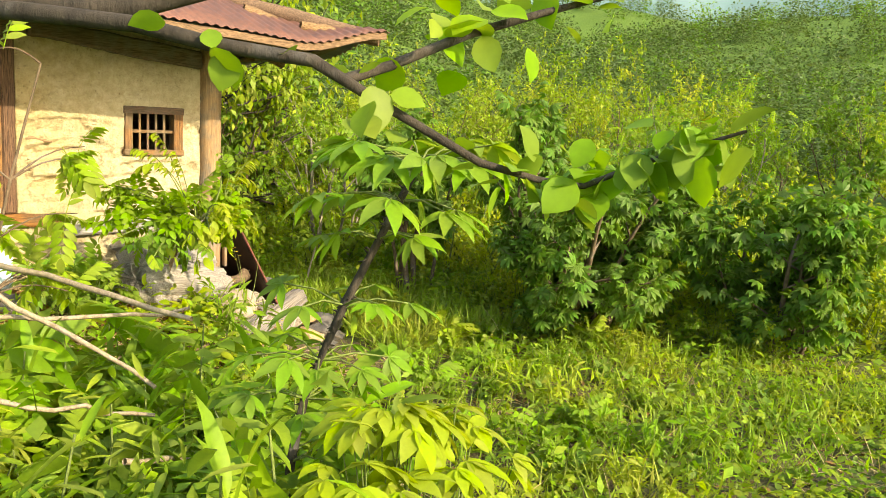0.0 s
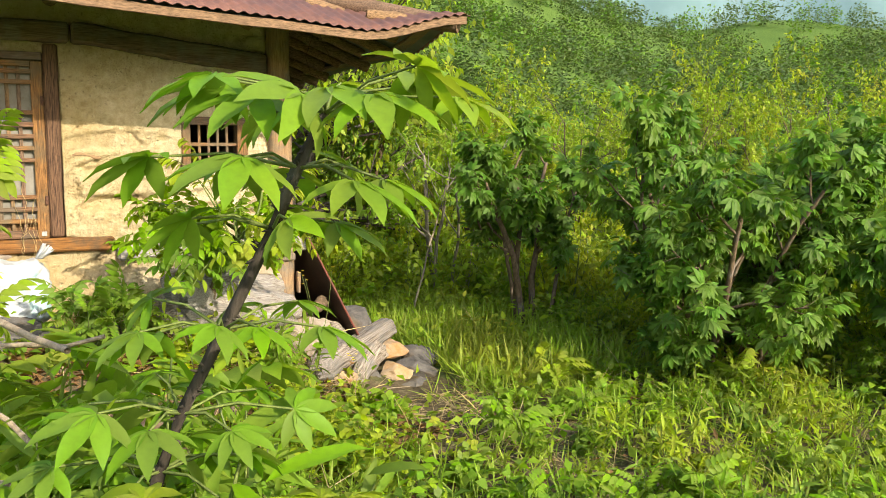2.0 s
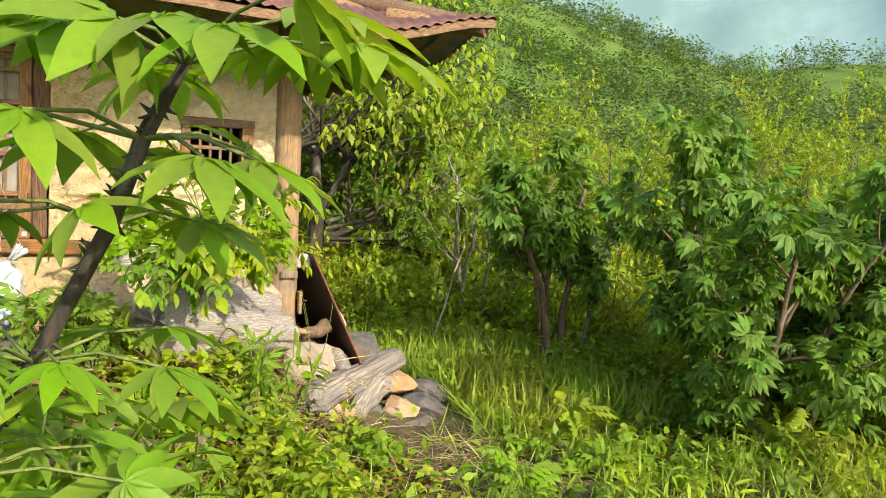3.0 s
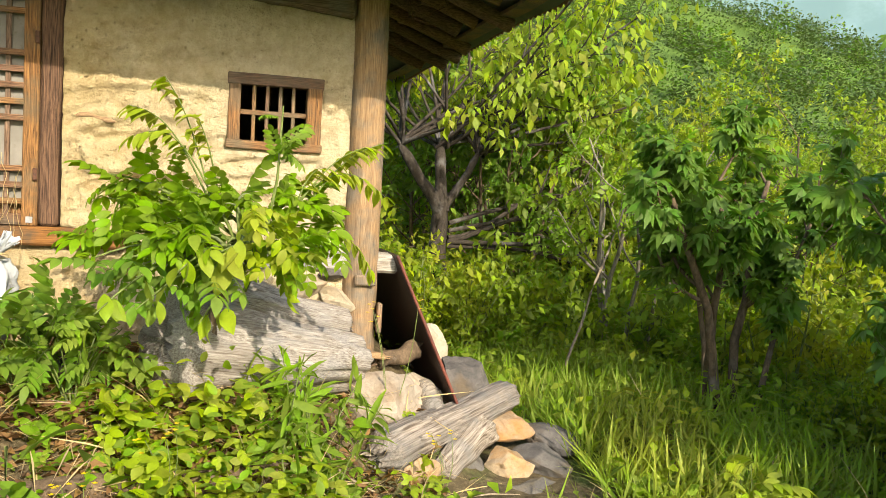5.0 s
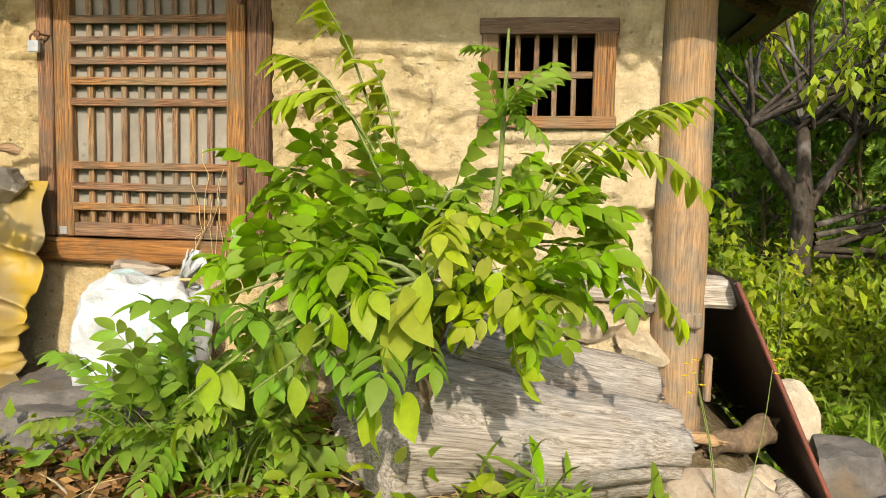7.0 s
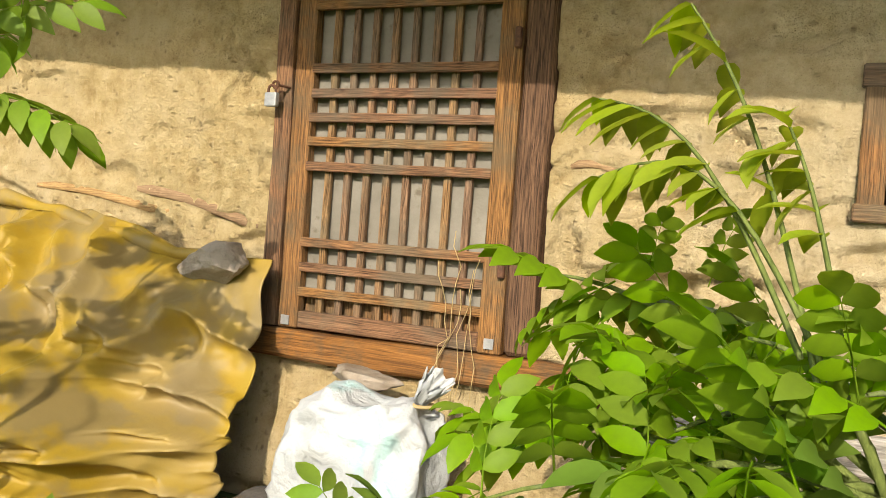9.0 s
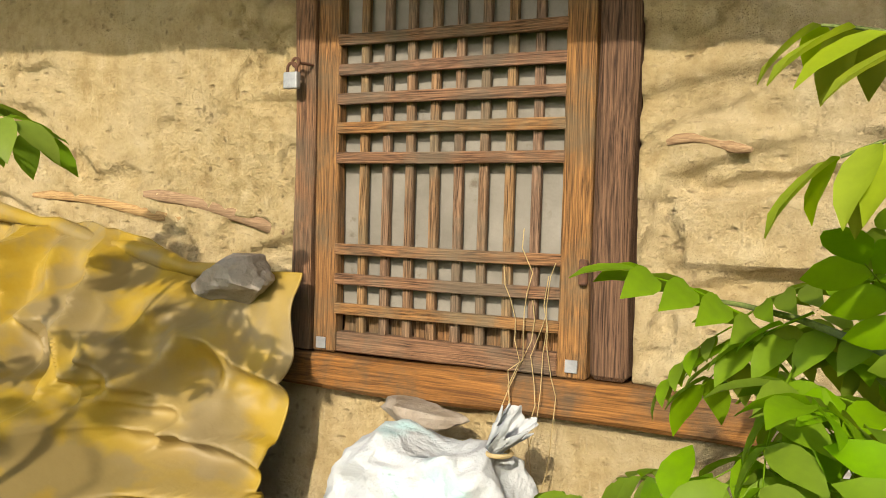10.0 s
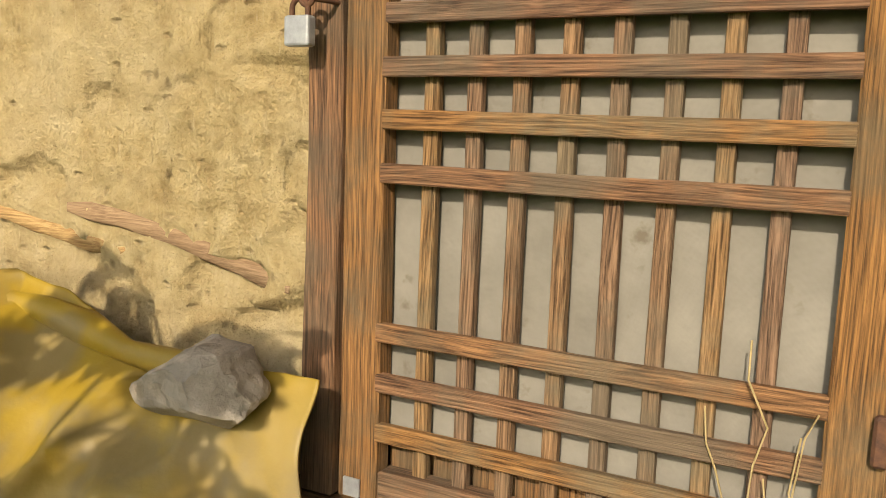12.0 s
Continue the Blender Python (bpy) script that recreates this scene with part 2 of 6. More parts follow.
def mud_material():
    m = Mat("mud plaster", 0.95, 0, 0.1)
    big, mid, fine = m.noise(2.2, 6, 0.6), m.noise(16, 8, 0.7), m.noise(120, 5, 0.7)
    lumps = m.noise(42, 6, 0.65, m.coords((1, 1, 1.7)))
    straw = m.noise(85, 3, 0.6, m.coords((1, 1, 0.12), turn=(0.3, 0.35, 0.2)))
    chip = m.voronoi(11, m.coords((1, 1, 2.2), turn=(0, 0.4, 0)))
    c = m.ramp(mid, [(0.30, (0.37, 0.265, 0.122)), (0.5, (0.50, 0.385, 0.195)), (0.70, (0.60, 0.485, 0.275))])
    c = m.mix(m.grey(big, 0.48, 0.7), c, (0.57, 0.47, 0.285))
    c = m.mix(m.math("MULTIPLY", m.grey(straw, 0.62, 0.7), 0.7), c, (0.56, 0.45, 0.26))
    c = m.mix(m.math("MULTIPLY", m.grey(fine, 0.60, 0.70), 0.5), c, (0.22, 0.15, 0.075))
    c = m.mix(m.math("MULTIPLY", m.math("SUBTRACT", 1.0, m.grey(chip, 0.05, 0.16)), 0.4), c, (0.20, 0.13, 0.065))
    c = m.mix(m.math("MULTIPLY", m.grey(m.noise(5.5, 5, 0.7), 0.62, 0.74), 0.4), c, (0.21, 0.15, 0.08))
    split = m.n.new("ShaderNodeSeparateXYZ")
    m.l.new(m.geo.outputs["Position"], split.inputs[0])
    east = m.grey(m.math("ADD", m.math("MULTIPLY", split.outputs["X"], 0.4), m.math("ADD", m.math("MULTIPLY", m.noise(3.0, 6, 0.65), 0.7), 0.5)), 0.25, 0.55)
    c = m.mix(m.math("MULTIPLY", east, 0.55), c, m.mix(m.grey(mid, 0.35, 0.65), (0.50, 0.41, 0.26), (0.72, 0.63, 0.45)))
    pit = m.voronoi(34, m.coords((1, 1, 0.6), turn=(0, 0.6, 0)))
    pits = m.math("MULTIPLY", m.math("SUBTRACT", 1.0, m.grey(pit, 0.10, 0.26)), m.grey(m.noise(6, 4, 0.7), 0.48, 0.6))
    c = m.mix(m.math("MULTIPLY", pits, 0.55), c, (0.19, 0.13, 0.07))
    m.color(c).bump(m.math("SUBTRACT", 1.0, pits), 0.8, 0.012).bump(mid, 0.9, 0.04).bump(lumps, 0.75, 0.02).bump(fine, 0.55, 0.008).bump(straw, 0.6, 0.008)
    m.bump(m.grey(chip, 0.02, 0.16), 0.7, 0.014)
    return m.mat


mud = mud_material()


def stone_material(name, a, b, spot):
    m = Mat(name, 0.88, 0, 0.2)
    f, g = m.noise(9, 8, 0.65), m.noise(60, 6, 0.7)
    c = m.mix(m.grey(f, 0.35, 0.65), a, b)
    c = m.mix(m.grey(m.noise(3.5, 5), 0.52, 0.66), c, spot)
    c = m.mix(m.math("MULTIPLY", m.grey(g, 0.5, 0.75), 0.4), c, tuple(x * 0.4 for x in a))
    m.color(m.shift(c, m.random(), 0.008, 0.1, 0.15)).bump(f, 0.6, 0.03).bump(g, 0.5, 0.006)
    return m.mat


stone_grey = stone_material("stone grey", (0.075, 0.07, 0.065), (0.155, 0.14, 0.122), (0.13, 0.10, 0.062))
stone_cream = stone_material("stone cream", (0.34, 0.28, 0.20), (0.44, 0.38, 0.285), (0.29, 0.22, 0.14))
stone_tan = stone_material("stone tan", (0.33, 0.285, 0.22), (0.43, 0.375, 0.295), (0.25, 0.195, 0.125))
stone_rust = stone_material("stone rust", (0.28, 0.20, 0.125), (0.40, 0.31, 0.21), (0.33, 0.18, 0.07))

wood_post = wood_material("post wood", (0.33, 0.22, 0.125), (0.17, 0.10, 0.055), (1, 1, 0.03), 45, 0.8, (0.22, 0.18, 0.135))
wood_frame = wood_material("frame wood", (0.29, 0.15, 0.068), (0.055, 0.028, 0.014), (1, 1, 0.02), 60, 0.75, (0.17, 0.115, 0.068), 0.9)
wood_bar = wood_material("lattice wood across", (0.30, 0.158, 0.074), (0.05, 0.024, 0.011), (0.02, 1, 1), 60, 0.75, (0.2, 0.145, 0.09), 0.9)
wood_slat = wood_material("lattice wood upright", (0.31, 0.185, 0.10), (0.05, 0.026, 0.012), (1, 1, 0.02), 70, 0.75, (0.2, 0.15, 0.095), 0.9)
wood_sill = wood_material("sill wood", (0.27, 0.125, 0.045), (0.09, 0.04, 0.016), (0.02, 1, 1), 40, 0.75, (0.13, 0.085, 0.05))
wood_drift = wood_material("driftwood", (0.41, 0.375, 0.325), (0.15, 0.12, 0.09), (0.05, 1, 1), 34, 0.9, (0.40, 0.375, 0.34), 1.0, True)
wood_log = wood_material("fallen log wood", (0.34, 0.295, 0.24), (0.085, 0.062, 0.043), (0.05, 1, 1), 20, 0.9, (0.25, 0.23, 0.205), 1.0, True)
wood_jamb = wood_material("jamb wood", (0.21, 0.115, 0.055), (0.03, 0.016, 0.009), (1, 1, 0.02), 50, 0.85, None, 1.0)
wood_lath = wood_material("lath wood", (0.42, 0.28, 0.14), (0.22, 0.13, 0.06), (0.025, 1, 1), 60, 0.8)
wood_rafter = wood_material("rafter wood", (0.26, 0.16, 0.09), (0.09, 0.055, 0.03), (0.2, 1, 1), 30, 0.85)
wood_beam = wood_material("beam wood", (0.20, 0.14, 0.085), (0.07, 0.045, 0.027), (0.025, 1, 1), 40, 0.85, (0.22, 0.19, 0.14))


def cloth_material():
    m = Mat("lattice cloth", 0.9, 0, 0.1)
    weave = None
    for s in ((900, 1, 1), (1, 1, 900)):
        w = m.n.new("ShaderNodeTexWave")
        w.inputs["Scale"].default_value = 1.0
        w.bands_direction = "X" if s[0] > 1 else "Z"
        m.l.new(m.coords(tuple(x * 0.32 if x > 1 else x for x in s)), w.inputs["Vector"])
        weave = w.outputs["Fac"] if weave is None else m.math("MULTIPLY", weave, w.outputs["Fac"])
    c = m.mix(m.grey(m.noise(7, 6), 0.35, 0.7), (0.18, 0.168, 0.142), (0.26, 0.243, 0.207))
    c = m.mix(m.math("MULTIPLY", weave, 0.35), c, (0.11, 0.10, 0.075))
    c = m.mix(m.grey(m.noise(20, 5), 0.62, 0.75), c, (0.14, 0.12, 0.09))
    m.color(c).bump(m.noise(9, 4), 0.4, 0.02)
    return m.mat


cloth = cloth_material()


def tarp_material():
    m = Mat("yellow tarp", 0.55, 0, 0.35)
    f = m.noise(4.2, 4, 0.55)
    g = m.noise(11, 6, 0.6)
    c = m.mix(m.grey(g, 0.3, 0.7), (0.27, 0.172, 0.009), (0.31, 0.215, 0.026))
    c = m.mix(m.math("MULTIPLY", m.grey(f, 0.47, 0.56), 0.7), c, (0.18, 0.14, 0.07))
    c = m.mix(m.math("MULTIPLY", m.grey(m.noise(1.9, 4, 0.5, m.coords((1, 1, 1.6))), 0.5, 0.64), 0.5), c, (0.27, 0.21, 0.115))
    m.color(c).bump(m.noise(60, 4), 0.25, 0.004)
    return m.mat


tarp_mat = tarp_material()


def sack_material():
    m = Mat("woven white sack", 0.5, 0, 0.4)
    c = m.mix(m.grey(m.noise(9, 5), 0.4, 0.7), (0.42, 0.435, 0.44), (0.34, 0.365, 0.375))
    c = m.mix(m.math("MULTIPLY", m.grey(m.noise(4, 3, 0.5, m.coords((1, 1, 0.5))), 0.6, 0.66), 0.55), c, (0.35, 0.62, 0.62))
    m.color(c).bump(m.noise(12, 3, 0.5, None, 1.0), 0.5, 0.03).bump(m.noise(60, 4), 0.5, 0.01)
    return m.mat


sack_mat = sack_material()


def ground_material():
    m = Mat("soil and litter", 0.95, 0, 0.1)
    f, g = m.noise(1.1, 6), m.noise(24, 7, 0.7)
    c = m.ramp(g, [(0.3, (0.06, 0.045, 0.025)), (0.55, (0.14, 0.11, 0.06)), (0.75, (0.26, 0.20, 0.12))])
    far = m.n.new("ShaderNodeVectorMath")
    far.operation = "LENGTH"
    m.l.new(m.geo.outputs["Position"], far.inputs[0])
    cover = m.math("MAXIMUM", m.grey(f, 0.56, 0.7), m.grey(m.math("MULTIPLY", far.outputs["Value"], 0.02), 0.09, 0.16))
    c = m.mix(cover, c, m.mix(m.grey(m.noise(40, 5), 0.4, 0.7), (0.06, 0.11, 0.02), (0.15, 0.22, 0.04)))
    m.color(c).bump(g, 0.8, 0.04)
    return m.mat


soil = ground_material()


def metal_material(name, a, b, rough=0.6, metal=0.0, scale=9):
    m = Mat(name, rough, metal, 0.4)
    m.color(m.mix(m.grey(m.noise(scale, 7, 0.7), 0.38, 0.66), a, b)).bump(m.noise(60, 4), 0.3, 0.003)
    return m.mat


sheet_dark = metal_material("dark lacquered sheet", (0.02, 0.012, 0.01), (0.045, 0.02, 0.015), 0.5)
sheet_edge = metal_material("rusty edge", (0.16, 0.04, 0.02), (0.07, 0.025, 0.018), 0.7)
roof_metal = metal_material("rusted roofing", (0.20, 0.09, 0.06), (0.11, 0.06, 0.05), 0.65, 0.3)
roof_under = metal_material("roof underside", (0.10, 0.11, 0.11), (0.17, 0.16, 0.14), 0.7)
steel = metal_material("galvanised steel", (0.26, 0.27, 0.28), (0.36, 0.37, 0.38), 0.5, 0.3, 40)
rust_iron = metal_material("rusty iron", (0.16, 0.075, 0.04), (0.07, 0.04, 0.03), 0.8, 0.4, 40)
litter_mat = leaf_material("dry leaf", (0.26, 0.14, 0.06), 0.2, 0.02, 0.4, 0.7)
straw_mat = leaf_material("dry straw", (0.50, 0.38, 0.20), 0.25, 0.01, 0.3, 0.7)
flower_mat = leaf_material("yellow petal", (0.75, 0.55, 0.02), 0.3, 0.01, 0.1)
inner_dark = Mat("dark inner mud", 0.95).color((0.12, 0.09, 0.06)).mat

# ---- leaf templates (y runs from stalk to tip) ----


def leaf(width=0.4, droop=0.25, fold=0.18, fine=True, start=0.0, belly=0.45):
    if not fine:
        k = fold * width - droop * belly * belly
        corners = [(0, start, 0), (width / 2, start + belly, k), (0, start + 1, -droop), (-width / 2, start + belly, k)]
        return np.array(corners), np.array([(0, 1, 2, 3)])
    ts = [0.0, 0.14, 0.34, 0.58, 0.8, 1.0]
    ws = [0.04] + [math.sin(math.pi * t ** (0.69 / -math.log(belly))) ** 0.8 for t in ts[1:-1]] + [0.01]
    V, F = [], []
    for t, w in zip(ts, ws):
        z = -droop * t * t
        lift = fold * w * width + 0.02 * math.sin(t * 17)
        V += [(-w * width / 2, start + t, z + lift), (0, start + t, z), (w * width / 2, start + t, z + lift)]
    for i in range(len(ts) - 1):
        a = 3 * i
        F += [(a, a + 1, a + 4, a + 3), (a + 1, a + 2, a + 5, a + 4)]
    return np.array(V), np.array(F)


FLAT = (np.array([(0, 0, 0), (0.28, 0.5, 0.06), (0, 1, -0.1), (-0.28, 0.5, 0.06)]), np.array([(0, 1, 2, 3)]))


def placed(tpl, yaw=0, pitch=0, size=1.0, at=(0, 0, 0), roll=0):
    m = np.array(Euler((radians(pitch), radians(roll), radians(yaw))).to_matrix())
    return tpl[0] @ m.T * size + np.array(at), tpl[1]


def palmate(n=5, width=0.36, fine=True, spread=150, droop=0.3, stalk=0.35):
    """Leaflets fanned out from the end of a stalk."""
    chunks = []
    for i in range(n):
        a = (i / (n - 1) - 0.5) * spread
        chunks.append(placed(leaf(width, droop, 0.15, fine), -a, -8 - abs(a) * 0.06, 1.0 - abs(a) / 400, (0, stalk, 0)))
    if fine:
        chunks.append((np.array([(-0.012, 0, 0), (0.012, 0, 0), (0.012, stalk, 0.01), (-0.012, stalk, 0.01)]), np.array([(0, 1, 2, 3)])))
    return joined(chunks)


def pinnate(pairs=5, width=0.45, fine=True, size=0.34, droop=0.24):
    """A feathered leaf: pairs of leaflets along a bowed stalk and one at its end."""
    def stalk(t):
        return (0, t, 0.12 * t - droop * t * t)
    chunks = []
    for i in range(pairs):
        t = 0.22 + 0.66 * i / (pairs - 1)
        s = size * (0.78 + 0.3 * math.sin(math.pi * (0.25 + 0.6 * i / pairs)))
        for side in (-1, 1):
            chunks.append(placed(leaf(width, 0.3, 0.14, fine), side * -62, -14 - 20 * t * droop, s, stalk(t), side * 10))
    chunks.append(placed(leaf(width, 0.3, 0.14, fine), 0, -22, size * 1.15, stalk(0.94)))
    pts = [Vector(stalk(t)) for t in (0, 0.33, 0.66, 0.96)]
    chunks.append(tube_arrays(pts, [0.012, 0.009, 0.007, 0.004], 3))
    return joined(chunks)


def trefoil(width=0.7, fine=True):
    chunks = [placed(leaf(width, 0.25, 0.12, fine), a, -6, 1.0 - abs(a) / 500, (0, 0.25, 0)) for a in (-75, 0, 75)]
    return joined(chunks)


def cluster(tpl, n, rs, spread=0.5):
    """Several leaves in one tuft, for crowns farther away."""
    d = rs.normal(0, 1, (n, 3))
    d[:, 2] = np.abs(d[:, 2]) * 0.3 - 0.2
    m = turned(d, np.tile((0, 0, 1.0), (n, 1)), rs, 0.5)
    q = rs.normal(0, 1, (n, 3))
    q *= (rs.uniform(0.25, 1, n) ** 0.5 / np.linalg.norm(q, axis=1))[:, None] * spread
    return scatter(tpl, q, m, rs.uniform(0.7, 1.2, n))


# ---- ground shape ----


def smooth(a, b, x):
    t = min(1.0, max(0.0, (x - a) / (b - a)))
    return t * t * (3 - 2 * t)


def ground_z(x, y):
    """Height of the ground: a yard that falls from the start of the path, the house terrace, and the hills round about."""
    z = -0.03
    z += 0.50 * smooth(0.5, 5.5, (-3.2 - x) * 0.35 + (-1.6 - y) * 0.9) 
    east = smooth(-0.65, -0.1, x)
    terrace = (smooth(-1.9, -0.7, y) * (1 - east) + smooth(-1.0, 0.1, y) * east) * smooth(0.75, 0.0, x)
    z += 0.60 * terrace
    z -= 0.03 * smooth(1.5, 4.0, x) * smooth(-7, -3, y)
    r, th = math.hypot(x, y + 3), math.atan2(x, y + 3)
    rise = 0.30 * smooth(-2.6, 0.2, th) * (1 - 0.62 * smooth(0.2, 0.85, th)) + 0.04
    if r > 13:
        z += (r - 13) * rise * smooth(13, 45, r) * (1 - 0.75 * smooth(140, 260, r)) if r < 260 else (247 * rise * 0.25)
        z += noise.noise(Vector((x, y, 0)) * 0.03) * min(6, (r - 13) * 0.06)
    z += 0.05 * noise.noise(Vector((x, y, 3)) * 0.9) + 0.02 * noise.noise(Vector((x, y, 7)) * 4)
    return z


def build_ground():
    rings = [0.0] + [0.18 * i for i in range(1, 60)] + [10.8 * 1.13 ** i for i in range(1, 46)]
    n = 200
    V = [(0, -3, ground_z(0, -3))]
    for r in rings[1:]:
        for k in range(n):
            a = 2 * math.pi * k / n
            x, y = r * math.cos(a), -3 + r * math.sin(a)
            V.append((x, y, ground_z(x, y)))
    F = [(0, 1 + k, 1 + (k + 1) % n) for k in range(n)]
    for i in range(len(rings) - 2):
        a, b = 1 + i * n, 1 + (i + 1) * n
        F += [(a + k, b + k, b + (k + 1) % n, a + (k + 1) % n) for k in range(n)]
    return tagged(link_mesh("ground", V, F, soil), "uneven soil with leaf litter rising into hills", "ground", kind="structure")


build_ground()

# ---- house ----
POST_X, WALL_L, WALL_T = -0.03, -4.6, 2.75


def mud_face(x, z):
    """How far the plaster stands out of its plane, in metres: bulges, broken layers and pits."""
    v = Vector((x, 0, z))
    d = 0.018 * noise.noise(v * 1.3) + 0.013 * noise.noise(v * 4.0) + 0.009 * noise.noise(v * 13) + 0.005 * noise.noise(v * 31)
    layer = noise.noise(Vector((x * 1.2, 5, z * 7.5)))
    d -= 0.034 * smooth(0.26, 0.36, layer) * smooth(2.3, 1.6, z)
    d -= 0.024 * smooth(0.40, 0.47, noise.noise(v * 6.5 + Vector((9, 0, 0))))
    crack = abs(noise.noise(Vector((x * 2.1 + 3, 8, z * 2.9))) + 0.25 * noise.noise(v * 9))
    d -= 0.022 * smooth(0.030, 0.010, crack) * smooth(0.0, 0.25, noise.noise(v * 1.4 + Vector((2, 6, 0))))
    ledge = noise.noise(Vector((x * 1.7 + 4, 2, z * 9))) + 0.3 * noise.noise(v * 11)
    d -= 0.030 * smooth(0.34, 0.42, ledge) * smooth(-1.55, -1.35, x)
    rough = smooth(0.0, 0.3, noise.noise(v * 2.2 + Vector((1, 3, 7))))
    d += 0.010 * rough * noise.noise(v * 24) + 0.006 * rough * noise.noise(v * 47)
    d += 0.05 * smooth(1.05, 0.6, z)
    return d


def thick_wall(name, x0, x1, z0, z1, holes, step, front, back, material, label):
    """An upright wall as a grid of cells with through holes; front(x, z) gives the outer face's relief."""
    nx, nz = max(1, round((x1 - x0) / step)), max(1, round((z1 - z0) / step))
    xs, zs = [x0 + (x1 - x0) * i / nx for i in range(nx + 1)], [z0 + (z1 - z0) * k / nz for k in range(nz + 1)]
    for h in holes:
        for row, lo, hi in ((xs, h[0], h[1]), (zs, h[2], h[3])):
            for edge in (lo, hi):
                if row[0] < edge < row[-1]:
                    row[min(range(len(row)), key=lambda i: abs(row[i] - edge))] = edge
    solid = [[not any(h[0] < (xs[i] + xs[i + 1]) / 2 < h[1] and h[2] < (zs[k] + zs[k + 1]) / 2 < h[3] for h in holes) for k in range(nz)] for i in range(nx)]
    V, F, at = [], [], {}

    def vert(i, k, side):
        if (i, k, side) not in at:
            at[i, k, side] = len(V)
            V.append((xs[i], -front(xs[i], zs[k]) if side == 0 else back, zs[k]))
        return at[i, k, side]
    for i in range(nx):
        for k in range(nz):
            if not solid[i][k]:
                continue
            F.append((vert(i, k, 0), vert(i + 1, k, 0), vert(i + 1, k + 1, 0), vert(i, k + 1, 0)))
            F.append((vert(i, k, 1), vert(i, k + 1, 1), vert(i + 1, k + 1, 1), vert(i + 1, k, 1)))
            for di, dk, a, b in ((-1, 0, (0, 0), (0, 1)), (1, 0, (1, 1), (1, 0)), (0, -1, (1, 0), (0, 0)), (0, 1, (0, 1), (1, 1))):
                p, q = i + di, k + dk
                if 0 <= p < nx and 0 <= q < nz and solid[p][q]:
                    continue
                F.append((vert(i + a[0], k + a[1], 0), vert(i + b[0], k + b[1], 0), vert(i + b[0], k + b[1], 1), vert(i + a[0], k + a[1], 1)))
    return tagged(link_mesh(name, V, F, material), label, "wall", kind="structure")


DOOR = (-2.443, -1.52, 1.055, 2.36)
WIN = (-0.737, -0.287, 1.60, 1.96)
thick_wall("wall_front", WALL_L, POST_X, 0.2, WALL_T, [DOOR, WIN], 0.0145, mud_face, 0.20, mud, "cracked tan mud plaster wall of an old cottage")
for nm, a, b in (("wall_back", (WALL_L, 3.0, 0), (0.06, 3.2, WALL_T)), ("wall_east", (-0.14, 0.205, 0), (0.06, 2.995, WALL_T)), ("wall_west", (WALL_L, 0.205, 0), (WALL_L + 0.2, 2.995, WALL_T))):
    bm = bmesh.new()
    box(bm, a, b, 0.01)
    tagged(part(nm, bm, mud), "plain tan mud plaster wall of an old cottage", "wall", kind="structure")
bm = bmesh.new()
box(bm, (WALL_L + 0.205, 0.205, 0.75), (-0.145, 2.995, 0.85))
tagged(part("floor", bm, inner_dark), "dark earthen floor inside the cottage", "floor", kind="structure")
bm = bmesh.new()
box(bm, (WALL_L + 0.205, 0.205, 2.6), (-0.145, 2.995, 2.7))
tagged(part("ceiling", bm, inner_dark), "dark mud ceiling inside the cottage", "ceiling", kind="structure")


def round_post(name, x, y, z0, z1, r, material, seed, label, category="post"):
    n = 26
    pts = [Vector((x + 0.008 * noise.noise(Vector((seed, i * 0.2, 0))), y + 0.008 * noise.noise(Vector((seed, i * 0.2, 9))), z0 + (z1 - z0) * i / (n - 1))) for i in range(n)]
    V, F = tube_arrays(pts, [r * (1.04 - 0.10 * i / n) for i in range(n)], 18, 0.025, seed)
    return tagged(link_mesh(name, V, F, material), label, category)


round_post("corner_post", POST_X, -0.005, 0.50, 2.62, 0.092, wood_post, 3, "weathered round timber corner post on a stone footing")


def iron_bracket():
    b = thing("notched_bracket", "rough wooden block and strap nailed to the corner post", "bracket", (POST_X + 0.01, -0.10, 0.92))
    part("block", beam((-0.055, -0.03, -0.01), (0.06, 0.0, 0.045), 0.008, 0.004, 3, 4), wood_post, b)
    part("strap", beam((0.075, -0.02, -0.26), (0.10, 0.03, -0.10), 0.006, 0.004, 3, 6), wood_post, b)


iron_bracket()

# door
door = thing("door_1", "closed brown wooden lattice door backed with grey cloth", "door", (-2.02, 0, 1.15), kind="structure")


def dpart(name, a, b, mat, wob=0.003, cuts=6, seed=0, bevel=0.004, label="", parent=door):
    o = Vector((-2.02, 0, 1.15))
    return part(name, beam(tuple(Vector(a) - o), tuple(Vector(b) - o), bevel, wob, cuts, seed), mat, parent, label)


dpart("jamb", (-2.445, -0.030, 1.15), (-2.383, 0.10, 2.36), wood_frame, 0.008, 9, 1)
dpart("jamb", (-1.617, -0.020, 1.152), (-1.527, 0.12, 2.42), wood_jamb, 0.010, 10, 2, 0.012, "cracked grey-brown door post")
dpart("threshold", (-2.50, -0.05, 1.055), (-1.22, 0.12, 1.148), wood_sill, 0.014, 16, 3, 0.012, "worn orange-brown threshold timber")
dpart("lintel", (-2.38, -0.03, 2.31), (-1.621, 0.10, 2.36), wood_beam, 0.005, 6, 4)
LX0, LX1, LZ0, LZ1 = -2.310, -1.692, 1.205, 2.265
dpart("stile", (-2.380, -0.022, 1.15), (LX0, 0.018, 2.305), wood_frame, 0.002, 8, 5)
